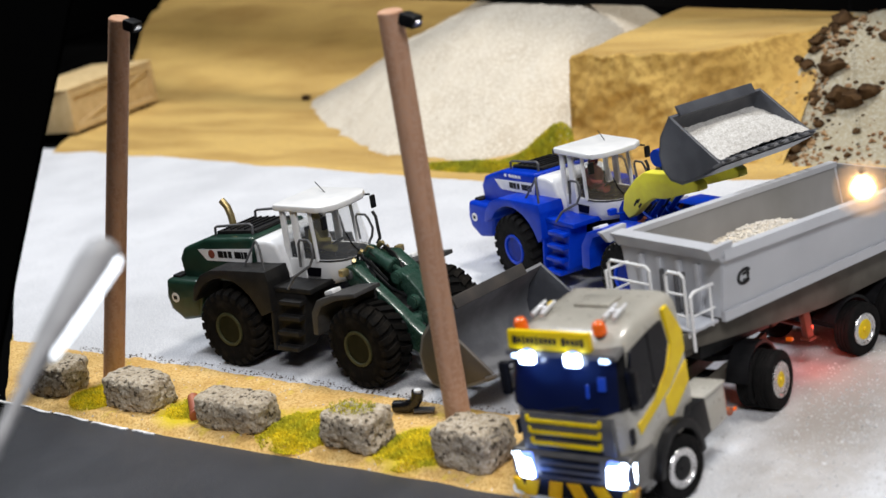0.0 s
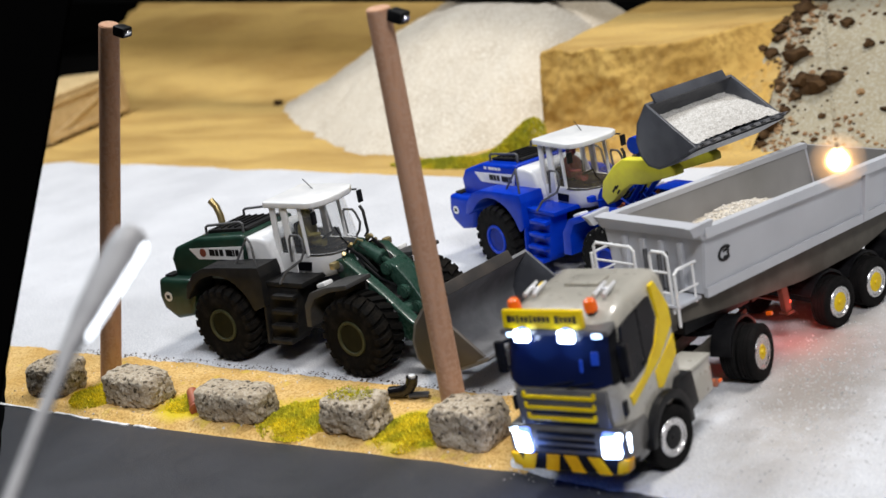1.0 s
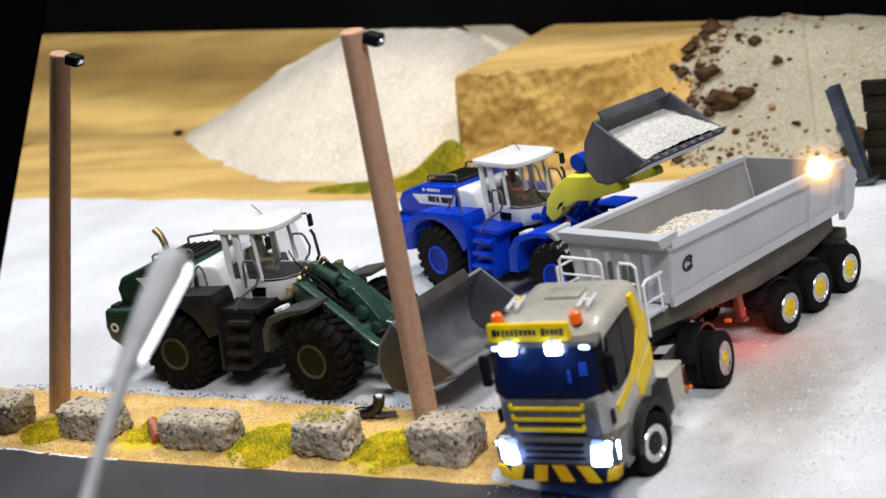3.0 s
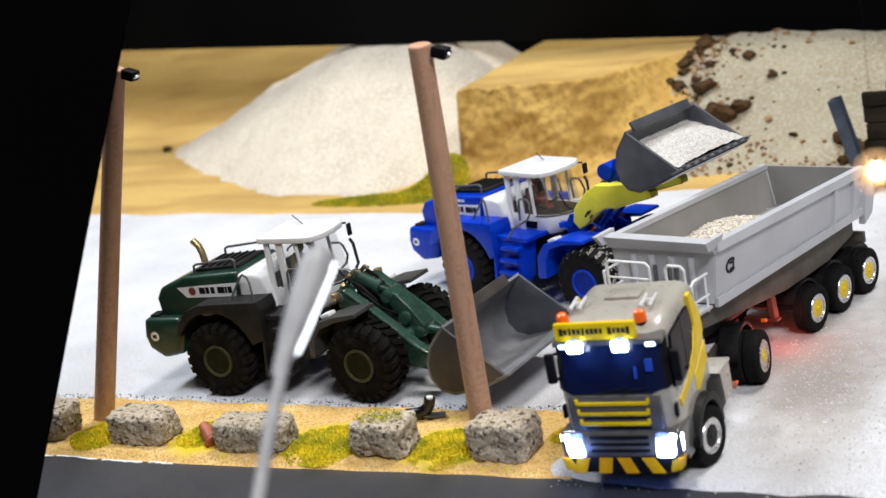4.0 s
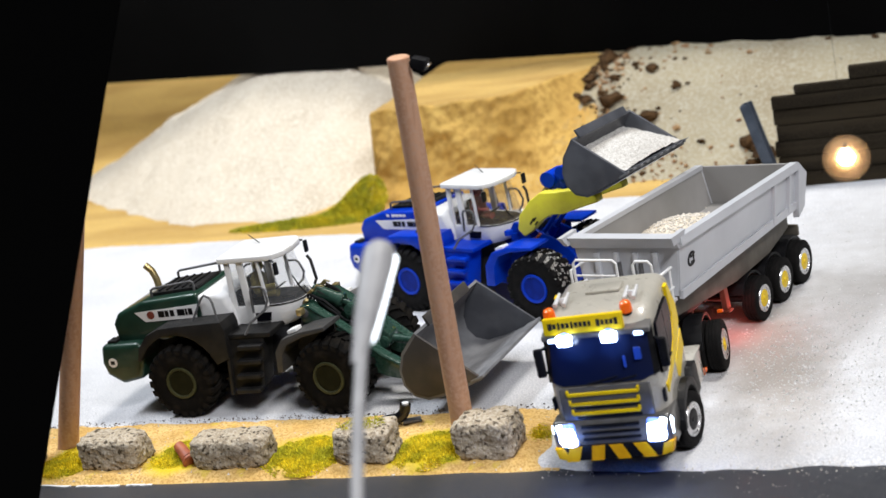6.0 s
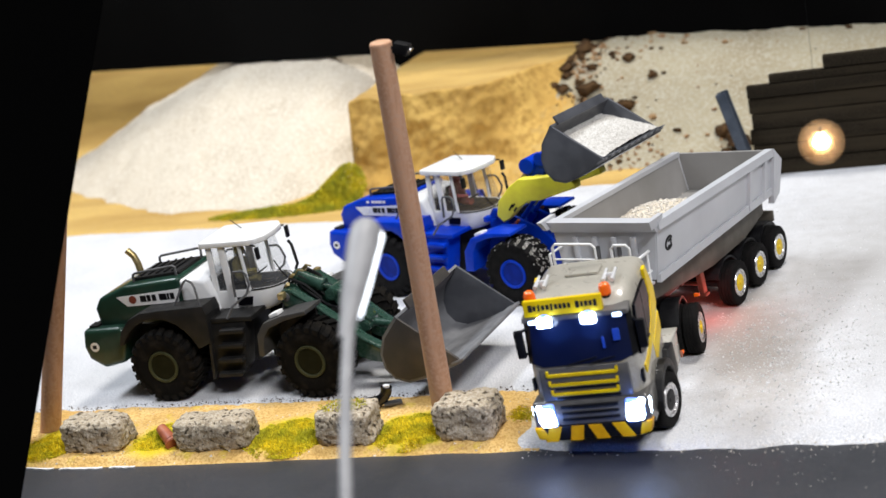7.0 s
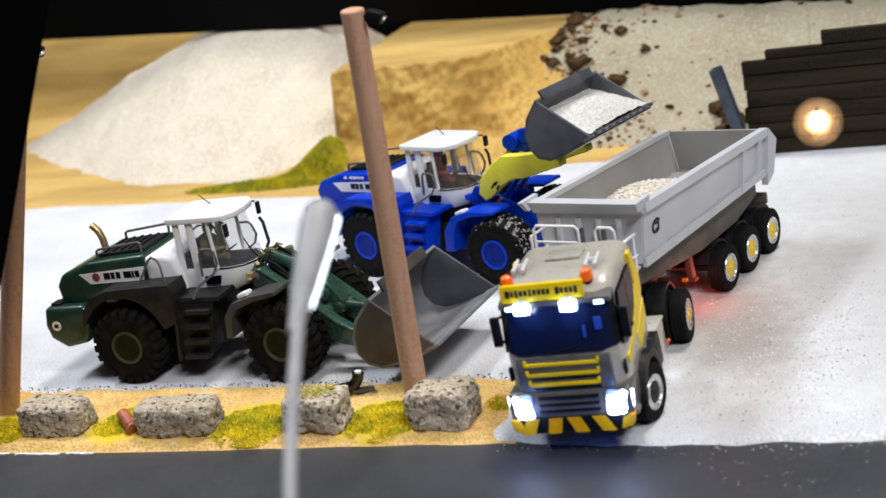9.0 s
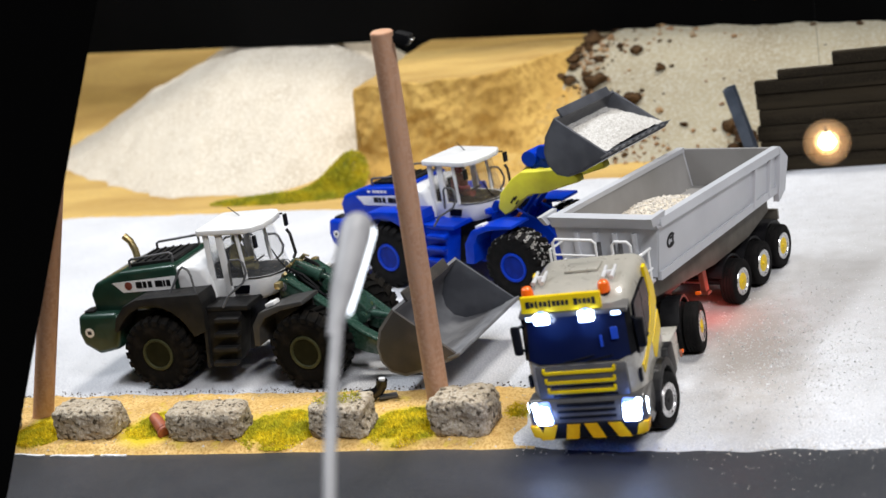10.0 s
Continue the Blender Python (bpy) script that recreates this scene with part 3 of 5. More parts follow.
    return min(smooth01(back + 0.12, back - 0.25, y) if y > 0 else 1, smooth01(end, end - 0.5, x), 1.0) * smooth01(road_edge(x) - 0.02, road_edge(x) + 0.3, y)


def verge_height(x, y):
    m = verge_mask(x, y)
    return -0.07 + m * (0.15 + 0.05 * wob(x, y, 1.6) + 0.03 * wob(x, y, 6) + 0.02 * wob(x, y, 14))


tagged(sheet("verge", M_VERGE, 330, 90, lambda x: road_edge(x) - 0.05, lambda x: 2.1, verge_height, right=2.6, bias=1.0),
       "yellow sandy verge strip between road and yard", "verge", kind="structure")


def stone(x, y, sx, sy, sz, rz, seed, label):
    bm = bmesh.new()
    bmesh.ops.create_cube(bm, size=1.0)
    bmesh.ops.subdivide_edges(bm, edges=bm.edges, cuts=26, use_grid_fill=True)
    for v in bm.verts:
        d = v.co * 2
        k = max(abs(d.x), abs(d.y), abs(d.z))
        p = (abs(d.x) ** 6 + abs(d.y) ** 6 + abs(d.z) ** 6) ** (1 / 6)
        q = d * (k / p)
        q = V(q.x * sx / 2, q.y * sy / 2, q.z * sz / 2)
        s = V(seed * 7.3, seed, 0)
        n1 = noise.noise(q * 1.7 + s) * 0.10 + noise.noise(q * 6 + s) * 0.05 + noise.noise(q * 14 + s) * 0.035
        v.co = q + q.normalized() * n1
    ob = part("stone_block", bm, M_ROCK)
    ob.matrix_basis = at(x, y, sz / 2 + 0.02, 0, 0, rz)
    return tagged(ob, label, "stone", "stone blocks along the road")


stone(-11.75, -0.75, 1.3, 1.0, 0.84, 4, 1, "grey rough stone block at the verge end")
stone(-8.85, -0.72, 1.74, 1.0, 0.80, -2, 2, "grey rough oblong stone block on the verge")
stone(-5.45, -0.88, 1.9, 0.96, 0.78, 2, 3, "grey rough low oblong stone block on the verge")
stone(-2.05, -0.80, 1.38, 0.98, 0.84, 0, 4, "grey stone block with yellowish moss on top")
stone(0.86, -0.66, 1.36, 1.05, 0.90, -3, 5, "grey rough stone block before the leaning pole")


def tuft(x, y, sx, sy, n, seed, material=M_GRASS, z=None, length=0.30, label="yellow-green grass tuft between stone blocks"):
    rng = random.Random(seed)
    verts, faces = [], []
    for _ in range(int(n * 2.6)):
        a, r = rng.uniform(0, 6.283), math.sqrt(rng.random()) * 1.12
        px, py = x + sx * r * math.cos(a), y + sy * r * math.sin(a)
        if z is None and wob(px, py, 1.9, seed * 2.7) + 0.30 * (1 - r) < rng.uniform(-0.40, 0.22):
            continue
        pz = z(px, py) if z else max(verge_height(px, py), 0) - 0.02
        h = length * rng.uniform(0.35, 1.1) * (1.25 - 0.75 * r)
        lean = V(rng.gauss(0, 0.4), rng.gauss(0, 0.4), 1).normalized() * h
        t = rng.uniform(0, 3.14)
        w = V(math.cos(t), math.sin(t), 0) * 0.018
        p = V(px, py, pz)
        k = len(verts)
        for q in (p - w, p + w, p + lean * 0.6 + w * 0.8 + V(rng.gauss(0, .02), rng.gauss(0, .02), 0), p + lean):
            verts.append(tuple(q * C))
        faces += [(k, k + 1, k + 2, k + 3)]
    me = bpy.data.meshes.new("grass_tuft")
    me.from_pydata(verts, [], faces)
    me.materials.append(material)
    return tagged(new("grass_tuft", me), label, "grass", kind="stuff")


tuft(-10.25, -0.72, 0.70, 0.72, 3800, 1, length=0.16)
tuft(-7.25, -0.45, 0.66, 0.66, 2600, 2, length=0.16)
tuft(-3.70, -0.70, 1.02, 0.86, 5600, 3, length=0.17)
tuft(-0.65, -0.58, 0.88, 0.82, 4800, 4, length=0.17)
tuft(1.78, 0.12, 0.30, 0.46, 700, 5, length=0.08, label="flat yellowish moss beside the last stone block")
tuft(-2.1, -0.8, 0.55, 0.35, 160, 6, M_GRASS2, z=lambda x, y: 0.88, length=0.07, label="thin yellowish moss on top of a stone block")
tuft(-12.9, -0.3, 0.4, 0.5, 600, 7, length=0.16)


def bank_foot(x, y):
    return max(sand_height(x, y), heap_height(x, y)) - 0.05


tuft(-13.2, 19.75, 3.0, 0.62, 5200, 11, M_GRASS2, z=bank_foot, length=0.34, label="moss green grass at the foot of the heap")
tuft(-11.75, 20.55, 1.45, 0.75, 3600, 12, M_GRASS2, z=lambda x, y: max(bank_foot(x, y), 1.35 * smooth01(-13.2, -10.8, x) * smooth01(19.9, 21.5, y)), length=0.30, label="moss green grass climbing the sand bank corner")


def scatter_grit():
    rng = random.Random(21)
    dark, pale, yard = [], [], []
    for _ in range(700):
        x = rng.uniform(-14.0, 2.2)
        y = 1.66 + 0.16 * wob(x, 0, 0.6, 3.0) + 0.08 * wob(x, 0, 2.4, 1.0) + rng.gauss(0.03, 0.09)
        dark.append((x, y, 0.015, 0.010 + 0.026 * rng.random() ** 2))
    for _ in range(5200):
        x, y = rng.uniform(2.4, 16), rng.uniform(-1.4, 16)
        yard.append((x, y, 0.006, 0.010 + 0.030 * rng.random() ** 3))
    for _ in range(2600):
        x, y = rng.uniform(-13, 3), rng.uniform(1.8, 17)
        yard.append((x, y, 0.006, 0.008 + 0.020 * rng.random() ** 3))
    for _ in range(3000):
        x, y = rng.gauss(7.4, 1.2), rng.gauss(3.4, 2.4)
        if y > -1.2:
            yard.append((x, y, 0.005, 0.014 + 0.045 * rng.random() ** 3))
    for _ in range(500):
        x, y = rng.uniform(2.2, 13), rng.gauss(-1.45, 0.22)
        pale.append((x, y, -0.03, rng.uniform(0.012, 0.032)))
    for _ in range(500):
        x = rng.uniform(-13.5, 2.0)
        y = rng.uniform(road_edge(x), 1.5)
        pale.append((x, y, verge_height(x, y), rng.uniform(0.015, 0.05)))
    for _ in range(160):
        x = rng.uniform(6.0, 14)
        y = rng.uniform(-3.6, -1.7)
        pale.append((x, y, -0.05, rng.uniform(0.010, 0.028)))
    for name, spots, m, label in (("dark_grit", dark, M_BOULDER, "dark grit along the verge edge"), ("pale_grit", pale, M_LOAD, "pale loose grit on verge and road"), ("yard_grit", yard, M_GRIT, "grey loose grit strewn over the yard")):
        verts, faces = [], []
        for x, y, z, r in spots:
            k = len(verts)
            a = rng.uniform(0, 6.28)
            for q in range(3):
                verts.append(((x + r * math.cos(a + 2.1 * q)) * C, (y + r * math.sin(a + 2.1 * q)) * C, (z - 0.3 * r) * C))
            verts.append(((x + rng.gauss(0, .3) * r) * C, (y + rng.gauss(0, .3) * r) * C, (z + r * 0.55) * C))
            faces += [(k, k + 1, k + 3), (k + 1, k + 2, k + 3), (k + 2, k, k + 3)]
        me = bpy.data.meshes.new(name)
        me.from_pydata(verts, [], faces)
        me.materials.append(m)
        tagged(new(name, me), label, "grit", kind="stuff")


scatter_grit()


# ---- poles and lamps ----
def wooden_pole(foot, head, label):
    d = Vector(head) - Vector(foot)
    p = thing("wooden_pole", *foot, label=label, category="pole", group="wooden poles")
    part("shaft", rod((0, 0, -0.05), d, 0.265, 0.235, 24, 0.02), M_POLE, p)
    u = d.normalized()
    e = d - u * 0.16
    part("bracket", rod(e, e + V(0.42, -0.02, 0.02), 0.035), M_BLACK, p)
    part("floodlight", moved(box(0, 0, 0, 0.34, 0.30, 0.24, 0.05), e.x + 0.46, e.y - 0.03, e.z - 0.02, 0, 18, 0), M_BLACK, p, "small black floodlight")
    part("lens", moved(rod((0, 0, 0), (0.02, 0, -0.03), 0.09), e.x + 0.62, e.y - 0.05, e.z - 0.07), M_CHROME, p)


# Both poles are tilted to fit the camera's view.
wooden_pole((-11.05, 0.30, 0), (-7.95, 0.20, 8.95), "pinkish brown round wooden pole leaning over the verge")
wooden_pole((-0.05, 0.10, 0), (0.56, -0.82, 8.95), "pinkish brown wooden pole behind a stone block")


def street_lamp():
    s = thing("street_lamp", 4.75, -14.9, -0.05, label="slender grey street lamp with a lit white panel", category="street lamp")
    part("base", rod((0, 0, 0), (0, 0, 0.35), 0.26, 0.2, 20, 0.03), M_LAMP_GREY, s)
    # the mast bows over the road, the head runs on in its line
    neck, tip = V(-0.70, 2.90, 7.06), V(-0.76, 4.23, 7.97)
    part("mast", tube([(0, 0, 0), (0, 0, 3), (0, 0.02, 4.3), (-0.06, 0.22, 4.95), (-0.18, 0.62, 5.35), (-0.33, 1.17, 5.78), (-0.52, 2.0, 6.42), neck], 0.085, 12), M_LAMP_GREY, s)
    d = (tip - neck).normalized()
    n = V(0.75, 0.52, -0.42)
    n = (n - d * n.dot(d)).normalized()
    w = n.cross(d).normalized()
    L = (tip - neck).length
    sec = []
    for t, a, b in ((-0.25, .085, .085), (0, .13, .13), (.15, .16, .17), (.45, .20, .21), (.75, .225, .24), (.92, .20, .22), (.98, .14, .15), (1.0, .05, .06)):
        p = neck + d * (L * t)
        sec.append([tuple(p + w * (a * math.cos(q)) + n * (b * math.sin(q))) for q in [2 * math.pi * k / 22 for k in range(22)]])
    part("head", loft(sec), M_LAMP_GREY, s, "grey lamp head")
    sec = []
    for t, a, b in ((.0, .04, .02), (.04, .09, .05), (.3, .12, .06), (.6, .135, .06), (.86, .135, .06), (.92, .06, .02)):
        p = neck + d * (L * t) + n * (0.125 + 0.09 * t)
        sec.append([tuple(p + w * (a * math.cos(q)) + n * (b * math.sin(q))) for q in [2 * math.pi * k / 16 for k in range(16)]])
    part("light_panel", loft(sec), M_LED_LAMP, s, "glowing white light panel")


street_lamp()


# Stands in for a reflection, placed to fit the view; wire and socket added.
def reflection_glow():
    h = thing("reflection_glow", 9.11, -0.69, 5.88, label="warm glowing spot that stands in for a reflection on glass", category="lamp")
    part("glow_core", lathe([(0.02, -0.15), (0.10, -0.13), (0.165, -0.05), (0.175, 0.02), (0.13, 0.11), (0.06, 0.2)], 24, "z"), M_GLOW_CORE, h)
    for nm, m, r in (("halo_shell", M_HALO, 0.23), ("halo_shell", M_HALO_OUTER, 0.30), ("outer_halo_shell", M_HALO_OUTER, 0.37), ("outer_halo_shell", M_HALO_OUTER, 0.44)):
        part(nm, lathe([(r * math.cos(radians(k)) + 0.004, r * math.sin(radians(k))) for k in range(-88, 89, 8)], 36, "z"), m, h, "glowing shell that imitates the soft halo round the spot").visible_shadow = False
    part("socket", rod((0, 0, 0.17), (0, 0, 0.30), 0.05, 0.03, 12), M_BLACK, h)
    part("wire", rod((0, 0, 0.4), (0, 0, 153.6), 0.004, 0.004, 6), M_BLACK, h)


reflection_glow()


# ---- crate and small things ----
def crate():
    k = thing("wooden_crate", -41.9, 25.6, 0.12, rz=13, label="large pale plywood transport crate on the sand", category="crate")
    part("panel_box", box(0, 0, 1.2, 3.4, 6.6, 2.0, 0.02), M_WOOD, k)
    part("lid", box(0, 0, 2.26, 3.7, 6.95, 0.14, 0.03), M_WOOD, k)
    for y in (-3.3, 3.3):
        part("corner_post", box(1.74, y, 1.2, 0.16, 0.34, 2.0, 0.02), M_WOOD, k)
        part("corner_post", box(1.5, y * 1.012, 1.2, 0.34, 0.16, 2.0, 0.02), M_WOOD, k)
    part("rail", box(1.76, 0, 2.0, 0.14, 6.3, 0.3, 0.02), M_WOOD, k)
    part("rail", box(1.76, 0, 0.4, 0.14, 6.3, 0.3, 0.02), M_WOOD, k)
    part("brace", box(1.76, 0, 1.2, 0.12, 6.3, 0.24, 0.02, (14, 0, 0)), M_WOOD, k)
    for y in (-2.6, 0, 2.6):
        part("skid", box(0, y, 0.1, 3.4, 0.4, 0.2, 0.02), M_TIMBER, k)


crate()

tagged(part("clay_pot", moved(join(rod((0, 0, 0), (0, 0, 0.60), 0.13, 0.165, 16, 0.03), rod((0, 0, 0.60), (0, 0, 0.70), 0.19, 0.19, 16, 0.02)), -7.12, -0.62, 0.42, 112, 0, 52), M_COPPER),
       "small red-brown clay pot lying in the grass", "pot")


# Stands in for a small black bird figurine, kept as a plain shape.
def bird_stand_in():
    p = thing("black_bird_shape", -1.95, 0.85, 0.13, rz=8, label="plain glossy black shape with a white tip, in place of a bird figurine", category="pipe")
    part("bend", tube([(-0.40, 0, 0.07), (-0.22, 0, 0.09), (-0.04, 0, 0.11), (0.10, 0, 0.18), (0.19, 0, 0.30), (0.23, 0, 0.46)], 0.135, 14), M_GLOSS, p)
    part("rim", rod((0.23, 0, 0.45), (0.235, 0, 0.50), 0.08, 0.08, 16), M_WHITE, p)
    part("footing", box(0.30, 0.05, 0.02, 0.44, 0.24, 0.06, 0.02, (0, 4, 20)), M_RAIL, p)


bird_stand_in()
tagged(part("dark_pebble", moved(lump(0.22, 5), -31.2, 30.0, sand_height(-31.2, 30.0) + 0.1), M_BOULDER), "single dark pebble at the heap's tip", "stone")


# ---- wheels ----
WHEELS = {}


def tyre_mesh(key, r, w, rubber, lugs, hole=0.60):
    """A round carcass; lugged tyres carry two staggered rows of slanting blocks that wrap over the shoulder."""
    if key in WHEELS:
        return WHEELS[key]
    h = w / 2
    side = [(r * hole, -0.78), (r * (hole + 0.03), -0.92), (r * (hole + 0.16), -1.0), (r * 0.84, -0.98)]
    if lugs:
        prof = side + [(r * 0.905, -0.88), (r * 0.925, -0.6), (r * 0.93, 0), (r * 0.925, 0.6), (r * 0.905, 0.88)] + [(a, -b) for a, b in side[::-1]]
    else:
        prof = side + [(r * 0.93, -0.93), (r * 0.985, -0.82), (r, -0.70), (r, -0.46), (r * 0.97, -0.44), (r * 0.97, -0.36), (r, -0.34), (r, -0.06), (r * 0.97, -0.04), (r * 0.97, 0.04), (r, 0.06),
                       (r, 0.34), (r * 0.97, 0.36), (r * 0.97, 0.44), (r, 0.46), (r, 0.70), (r * 0.985, 0.82), (r * 0.93, 0.93)] + [(a, -b) for a, b in side[::-1]]
    WHEELS[key] = mesh_of("tyre", lathe([(a, b * h) for a, b in prof], 56), rubber)
    return WHEELS[key]


def lug_mesh(key, r, w, rubber, step, s):
    """One slanting tread block that wraps over the shoulder, on the side s."""
    if key in WHEELS:
        return WHEELS[key]
    bm = bmesh.new()
    rows = []
    for t, out, wide, turn in ((0.03, 0.985, 0.30, 0.42), (0.45, 1.0, 0.30, 0.16), (0.86, 0.985, 0.33, 0.0), (1.0, 0.93, 0.33, 0.0), (1.025, 0.85, 0.28, 0.0)):
        inn = min(out - 0.06, 0.90)
        ring = []
        for rr, e in ((inn, -wide), (out, -wide * 0.86), (out, wide * 0.86), (inn, wide)):
            q = step * (e + turn)
            ring.append(bm.verts.new((r * rr * math.cos(q), s * t * w / 2, r * rr * math.sin(q))))
        rows.append(ring)
    for a, b in zip(rows, rows[1:]):
        for m in range(3):
            bm.faces.new((a[m], a[m + 1], b[m + 1], b[m]))
    bm.faces.new(rows[0])
    bm.faces.new(rows[-1])
    bmesh.ops.recalc_face_normals(bm, faces=bm.faces)
    WHEELS[key] = mesh_of("lug", bm, rubber)
    return WHEELS[key]


def rim_mesh(key, r, w, material, deep, hole=0.60):
    if key in WHEELS:
        return WHEELS[key]
    h = w / 2
    q = r * hole
    prof = [(q * 1.03, -h * 0.90), (q * 1.0, -h * 0.98), (q * 0.86, -h * 0.98), (q * 0.82, -h * 0.90), (q * 0.79, -h * deep * 0.7), (q * 0.66, -h * deep * 0.7),
            (q * 0.64, -h * (deep + 0.22)), (q * 0.58, -h * (deep + 0.26)), (q * 0.18, -h * (deep + 0.24)), (q * 0.04, -h * (deep + 0.24))]
    bms = [lathe(prof + [(q * 0.04, 0), (q * 0.95, 0)], 36)]
    for k in range(8):
        a = 2 * math.pi * k / 8
        x, z = q * 0.47 * math.cos(a), q * 0.47 * math.sin(a)
        bms.append(rod((x, -h * (deep + 0.2), z), (x, -h * (deep + 0.30), z), q * 0.045, None, 6))
    me = mesh_of("rim", join(*bms), material)
    # Hub face and groove get a darker copy; the groove's shade is painted in.
    inner = {M_OLIVE: M_OLIVE_D, M_BLUE: M_BLUE_D}.get(material)
    if inner:
        me.materials.append(inner)
        for p in me.polygons:
            d = math.hypot(p.center.x, p.center.z) / C
            if d < q * 0.55 or q * 0.645 < d < q * 0.83:
                p.material_index = 1
    WHEELS[key] = me
    return WHEELS[key]


def wheel(parent, x, y, z, r, w, rubber, rim, lugs=0, out=-1, deep=0.55, key="", hub=None, m=None, hole=0.60, wide=1.0, hub_r=0.43):
    """A tyre with its rim; out: the side on which the rim shows (-1: towards -y of the wheel's own axes)."""
    o = new("wheel", tyre_mesh(key + "tyre", r, w, rubber, lugs, hole))
    o.parent = parent
    o.matrix_basis = (m or Matrix()) @ at(x, y, z, 0, 0, 0 if out < 0 else 180) @ Matrix.Diagonal((wide, 1, 1, 1))
    d = new("rim", rim_mesh(key + "rim", r, w, rim, deep, hole))
    d.parent = o
    for k in range(2 * lugs):
        q = new("lug", lug_mesh(key + "lug" + str(k % 2), r, w, rubber, 2 * math.pi / lugs, k % 2 * 2 - 1))
        q.parent = o
        q.matrix_basis = pose(0, 0, 0, 0, 180.0 * k / lugs, 0)
    if hub:
        part("hub", lathe([(r * hub_r, -w / 2 * 0.35), (r * hub_r, -w / 2 * 0.84), (r * hub_r * 0.8, -w / 2 * 0.96), (r * 0.10, -w / 2 * 0.90), (r * 0.08, -w / 2 * 1.02), (r * 0.02, -w / 2 * 1.03)], 24), hub, o)
    return o


# ---- wheel loaders ----
def strip_shell(pts, y0, y1, t):
    """A bent plate of thickness t along a profile in x and z."""
    pts = [Vector((p[0], p[1])) for p in pts]
    inner = []
    for i, p in enumerate(pts):
        d = (pts[min(i + 1, len(pts) - 1)] - pts[max(i - 1, 0)]).normalized()
        inner.append(p + Vector((d.y, -d.x)) * t)
    return prism([tuple(p) for p in pts] + [tuple(p) for p in inner[::-1]], y0, y1, "y")


BUCKET = [(6.50, 1.03), (6.10, 0.87), (5.55, 0.66), (5.05, 0.54), (4.72, 0.62), (4.52, 0.86), (4.48, 1.20), (4.62, 1.62), (5.05, 2.12)]


def loader(name, x, y, rz, paint, arch, arm, rim, rubber, front_rubber, bend, arm_turn, arm_scale, bucket_shift, bucket_mat, side_mat, label, group, glass, figure, teeth, full, key, squash=1.0):
    L = thing(name, x, y, 0, rz, label, "wheel loader", group)
    L.matrix_basis = L.matrix_basis @ Matrix.Diagonal((1, 1, squash, 1))
    ahead, big = (0.0, 0.98) if paint is M_GREEN else (0.22, 1.02)
    ART = at(0.2, 0, 0, 0, 0, bend) @ at(-0.2, 0, 0)

    def front(nm, bm, m, lab="", parent=None):
        o = part(nm, bm, m, parent or L, lab)
        if parent is None:
            o.matrix_basis = ART
        return o

    # wheels
    for sx, m, rub, k in ((-2.13 + ahead, Matrix(), rubber, "r"), (2.32 + ahead, ART, front_rubber, "f")):
        for s in (-1, 1):
            wheel(L, sx, s * 1.27, big, big, 0.86, rub, rim, 22, s, 0.55, key + k, m=m, hole=0.43, wide=squash)
    if full:
        # gravel caught in the tread
        rng = random.Random(31)
        for s in (-1, 1):
            bms = []
            for k in range(1200):
                a = radians(rng.triangular(-25, 205, 85))
                t = rng.uniform(-0.40, 0.40)
                rr = 0.97 + rng.uniform(-0.02, 0.06) - (0.10 if abs(t) > 0.36 else 0)
                bms.append(moved(lump(rng.uniform(0.010, 0.022), k, (2.0, 0.9, 0.9), 1, 0.4), 2.32 + ahead + rr * math.cos(a) * squash, s * 1.27 + t, 0.98 + rr * math.sin(a), 0, 90 - math.degrees(a), rng.uniform(-40, 40)))
            front("tread_gravel", join(*bms), M_LOAD_W, "pale gravel stuck in the tyre tread")
    # rear frame, hood, counterweight
    part("rear_frame", join(box(-1.7, 0, 1.25, 3.6, 1.15, 1.3, 0.08), rod((-2.13 + ahead, -1.0, 1.03), (-2.13 + ahead, 1.0, 1.03), 0.3)), M_DARK, L)
    hood = part("hood", prism([(-4.16, 1.93), (-4.22, 2.45), (-4.02, 2.74), (-3.2, 3.02), (-1.52, 3.14), (-1.52, 1.93)], -0.98, 0.98, "y", 0.11, 3), paint, L)
    part("hood_grille", box(-4.23, 0, 2.25, 0.08, 1.3, 0.42, 0.02), M_BLACK, hood)
    part("top_grille", box(-2.35, 0, 3.12, 1.4, 1.25, 0.10, 0.03, (0, -4, 0)), M_DARK, hood)
    for k in range(5):
        part("slat", box(-2.85 + 0.24 * k, 0, 3.14 + 0.017 * k, 0.05, 1.1, 0.07, 0.01, (0, -4, 0)), M_BLACK, hood)
    part("white_cowl", prism([(-1.56, 2.0), (-1.56, 3.06), (-1.1, 3.08), (-0.80, 3.0), (-0.62, 2.6), (-0.62, 2.0)], -0.94, 0.94, "y", 0.12, 3), M_WHITE, L)
    cw = part("counterweight", prism([(-4.58, 1.15), (-4.66, 1.5), (-4.56, 1.98), (-3.40, 2.0), (-3.25, 1.7), (-3.5, 1.0), (-4.15, 0.88)], -1.28, 1.28, "y", 0.13, 3), paint, L)
    for s in (-1, 1):
        part("number_disc", rod((-4.30, s * 1.275, 1.50), (-4.30, s * 1.295, 1.50), 0.13, None, 20), M_WHITE, cw, "white round plate")
        part("disc_bar", box(-4.30, s * 1.297, 1.50, 0.12, 0.006, 0.10), M_DARK, cw)
        part("tail_lamp", box(-4.30, s * 0.95, 2.0, 0.28, 0.34, 0.10, 0.03), M_DARK, cw)
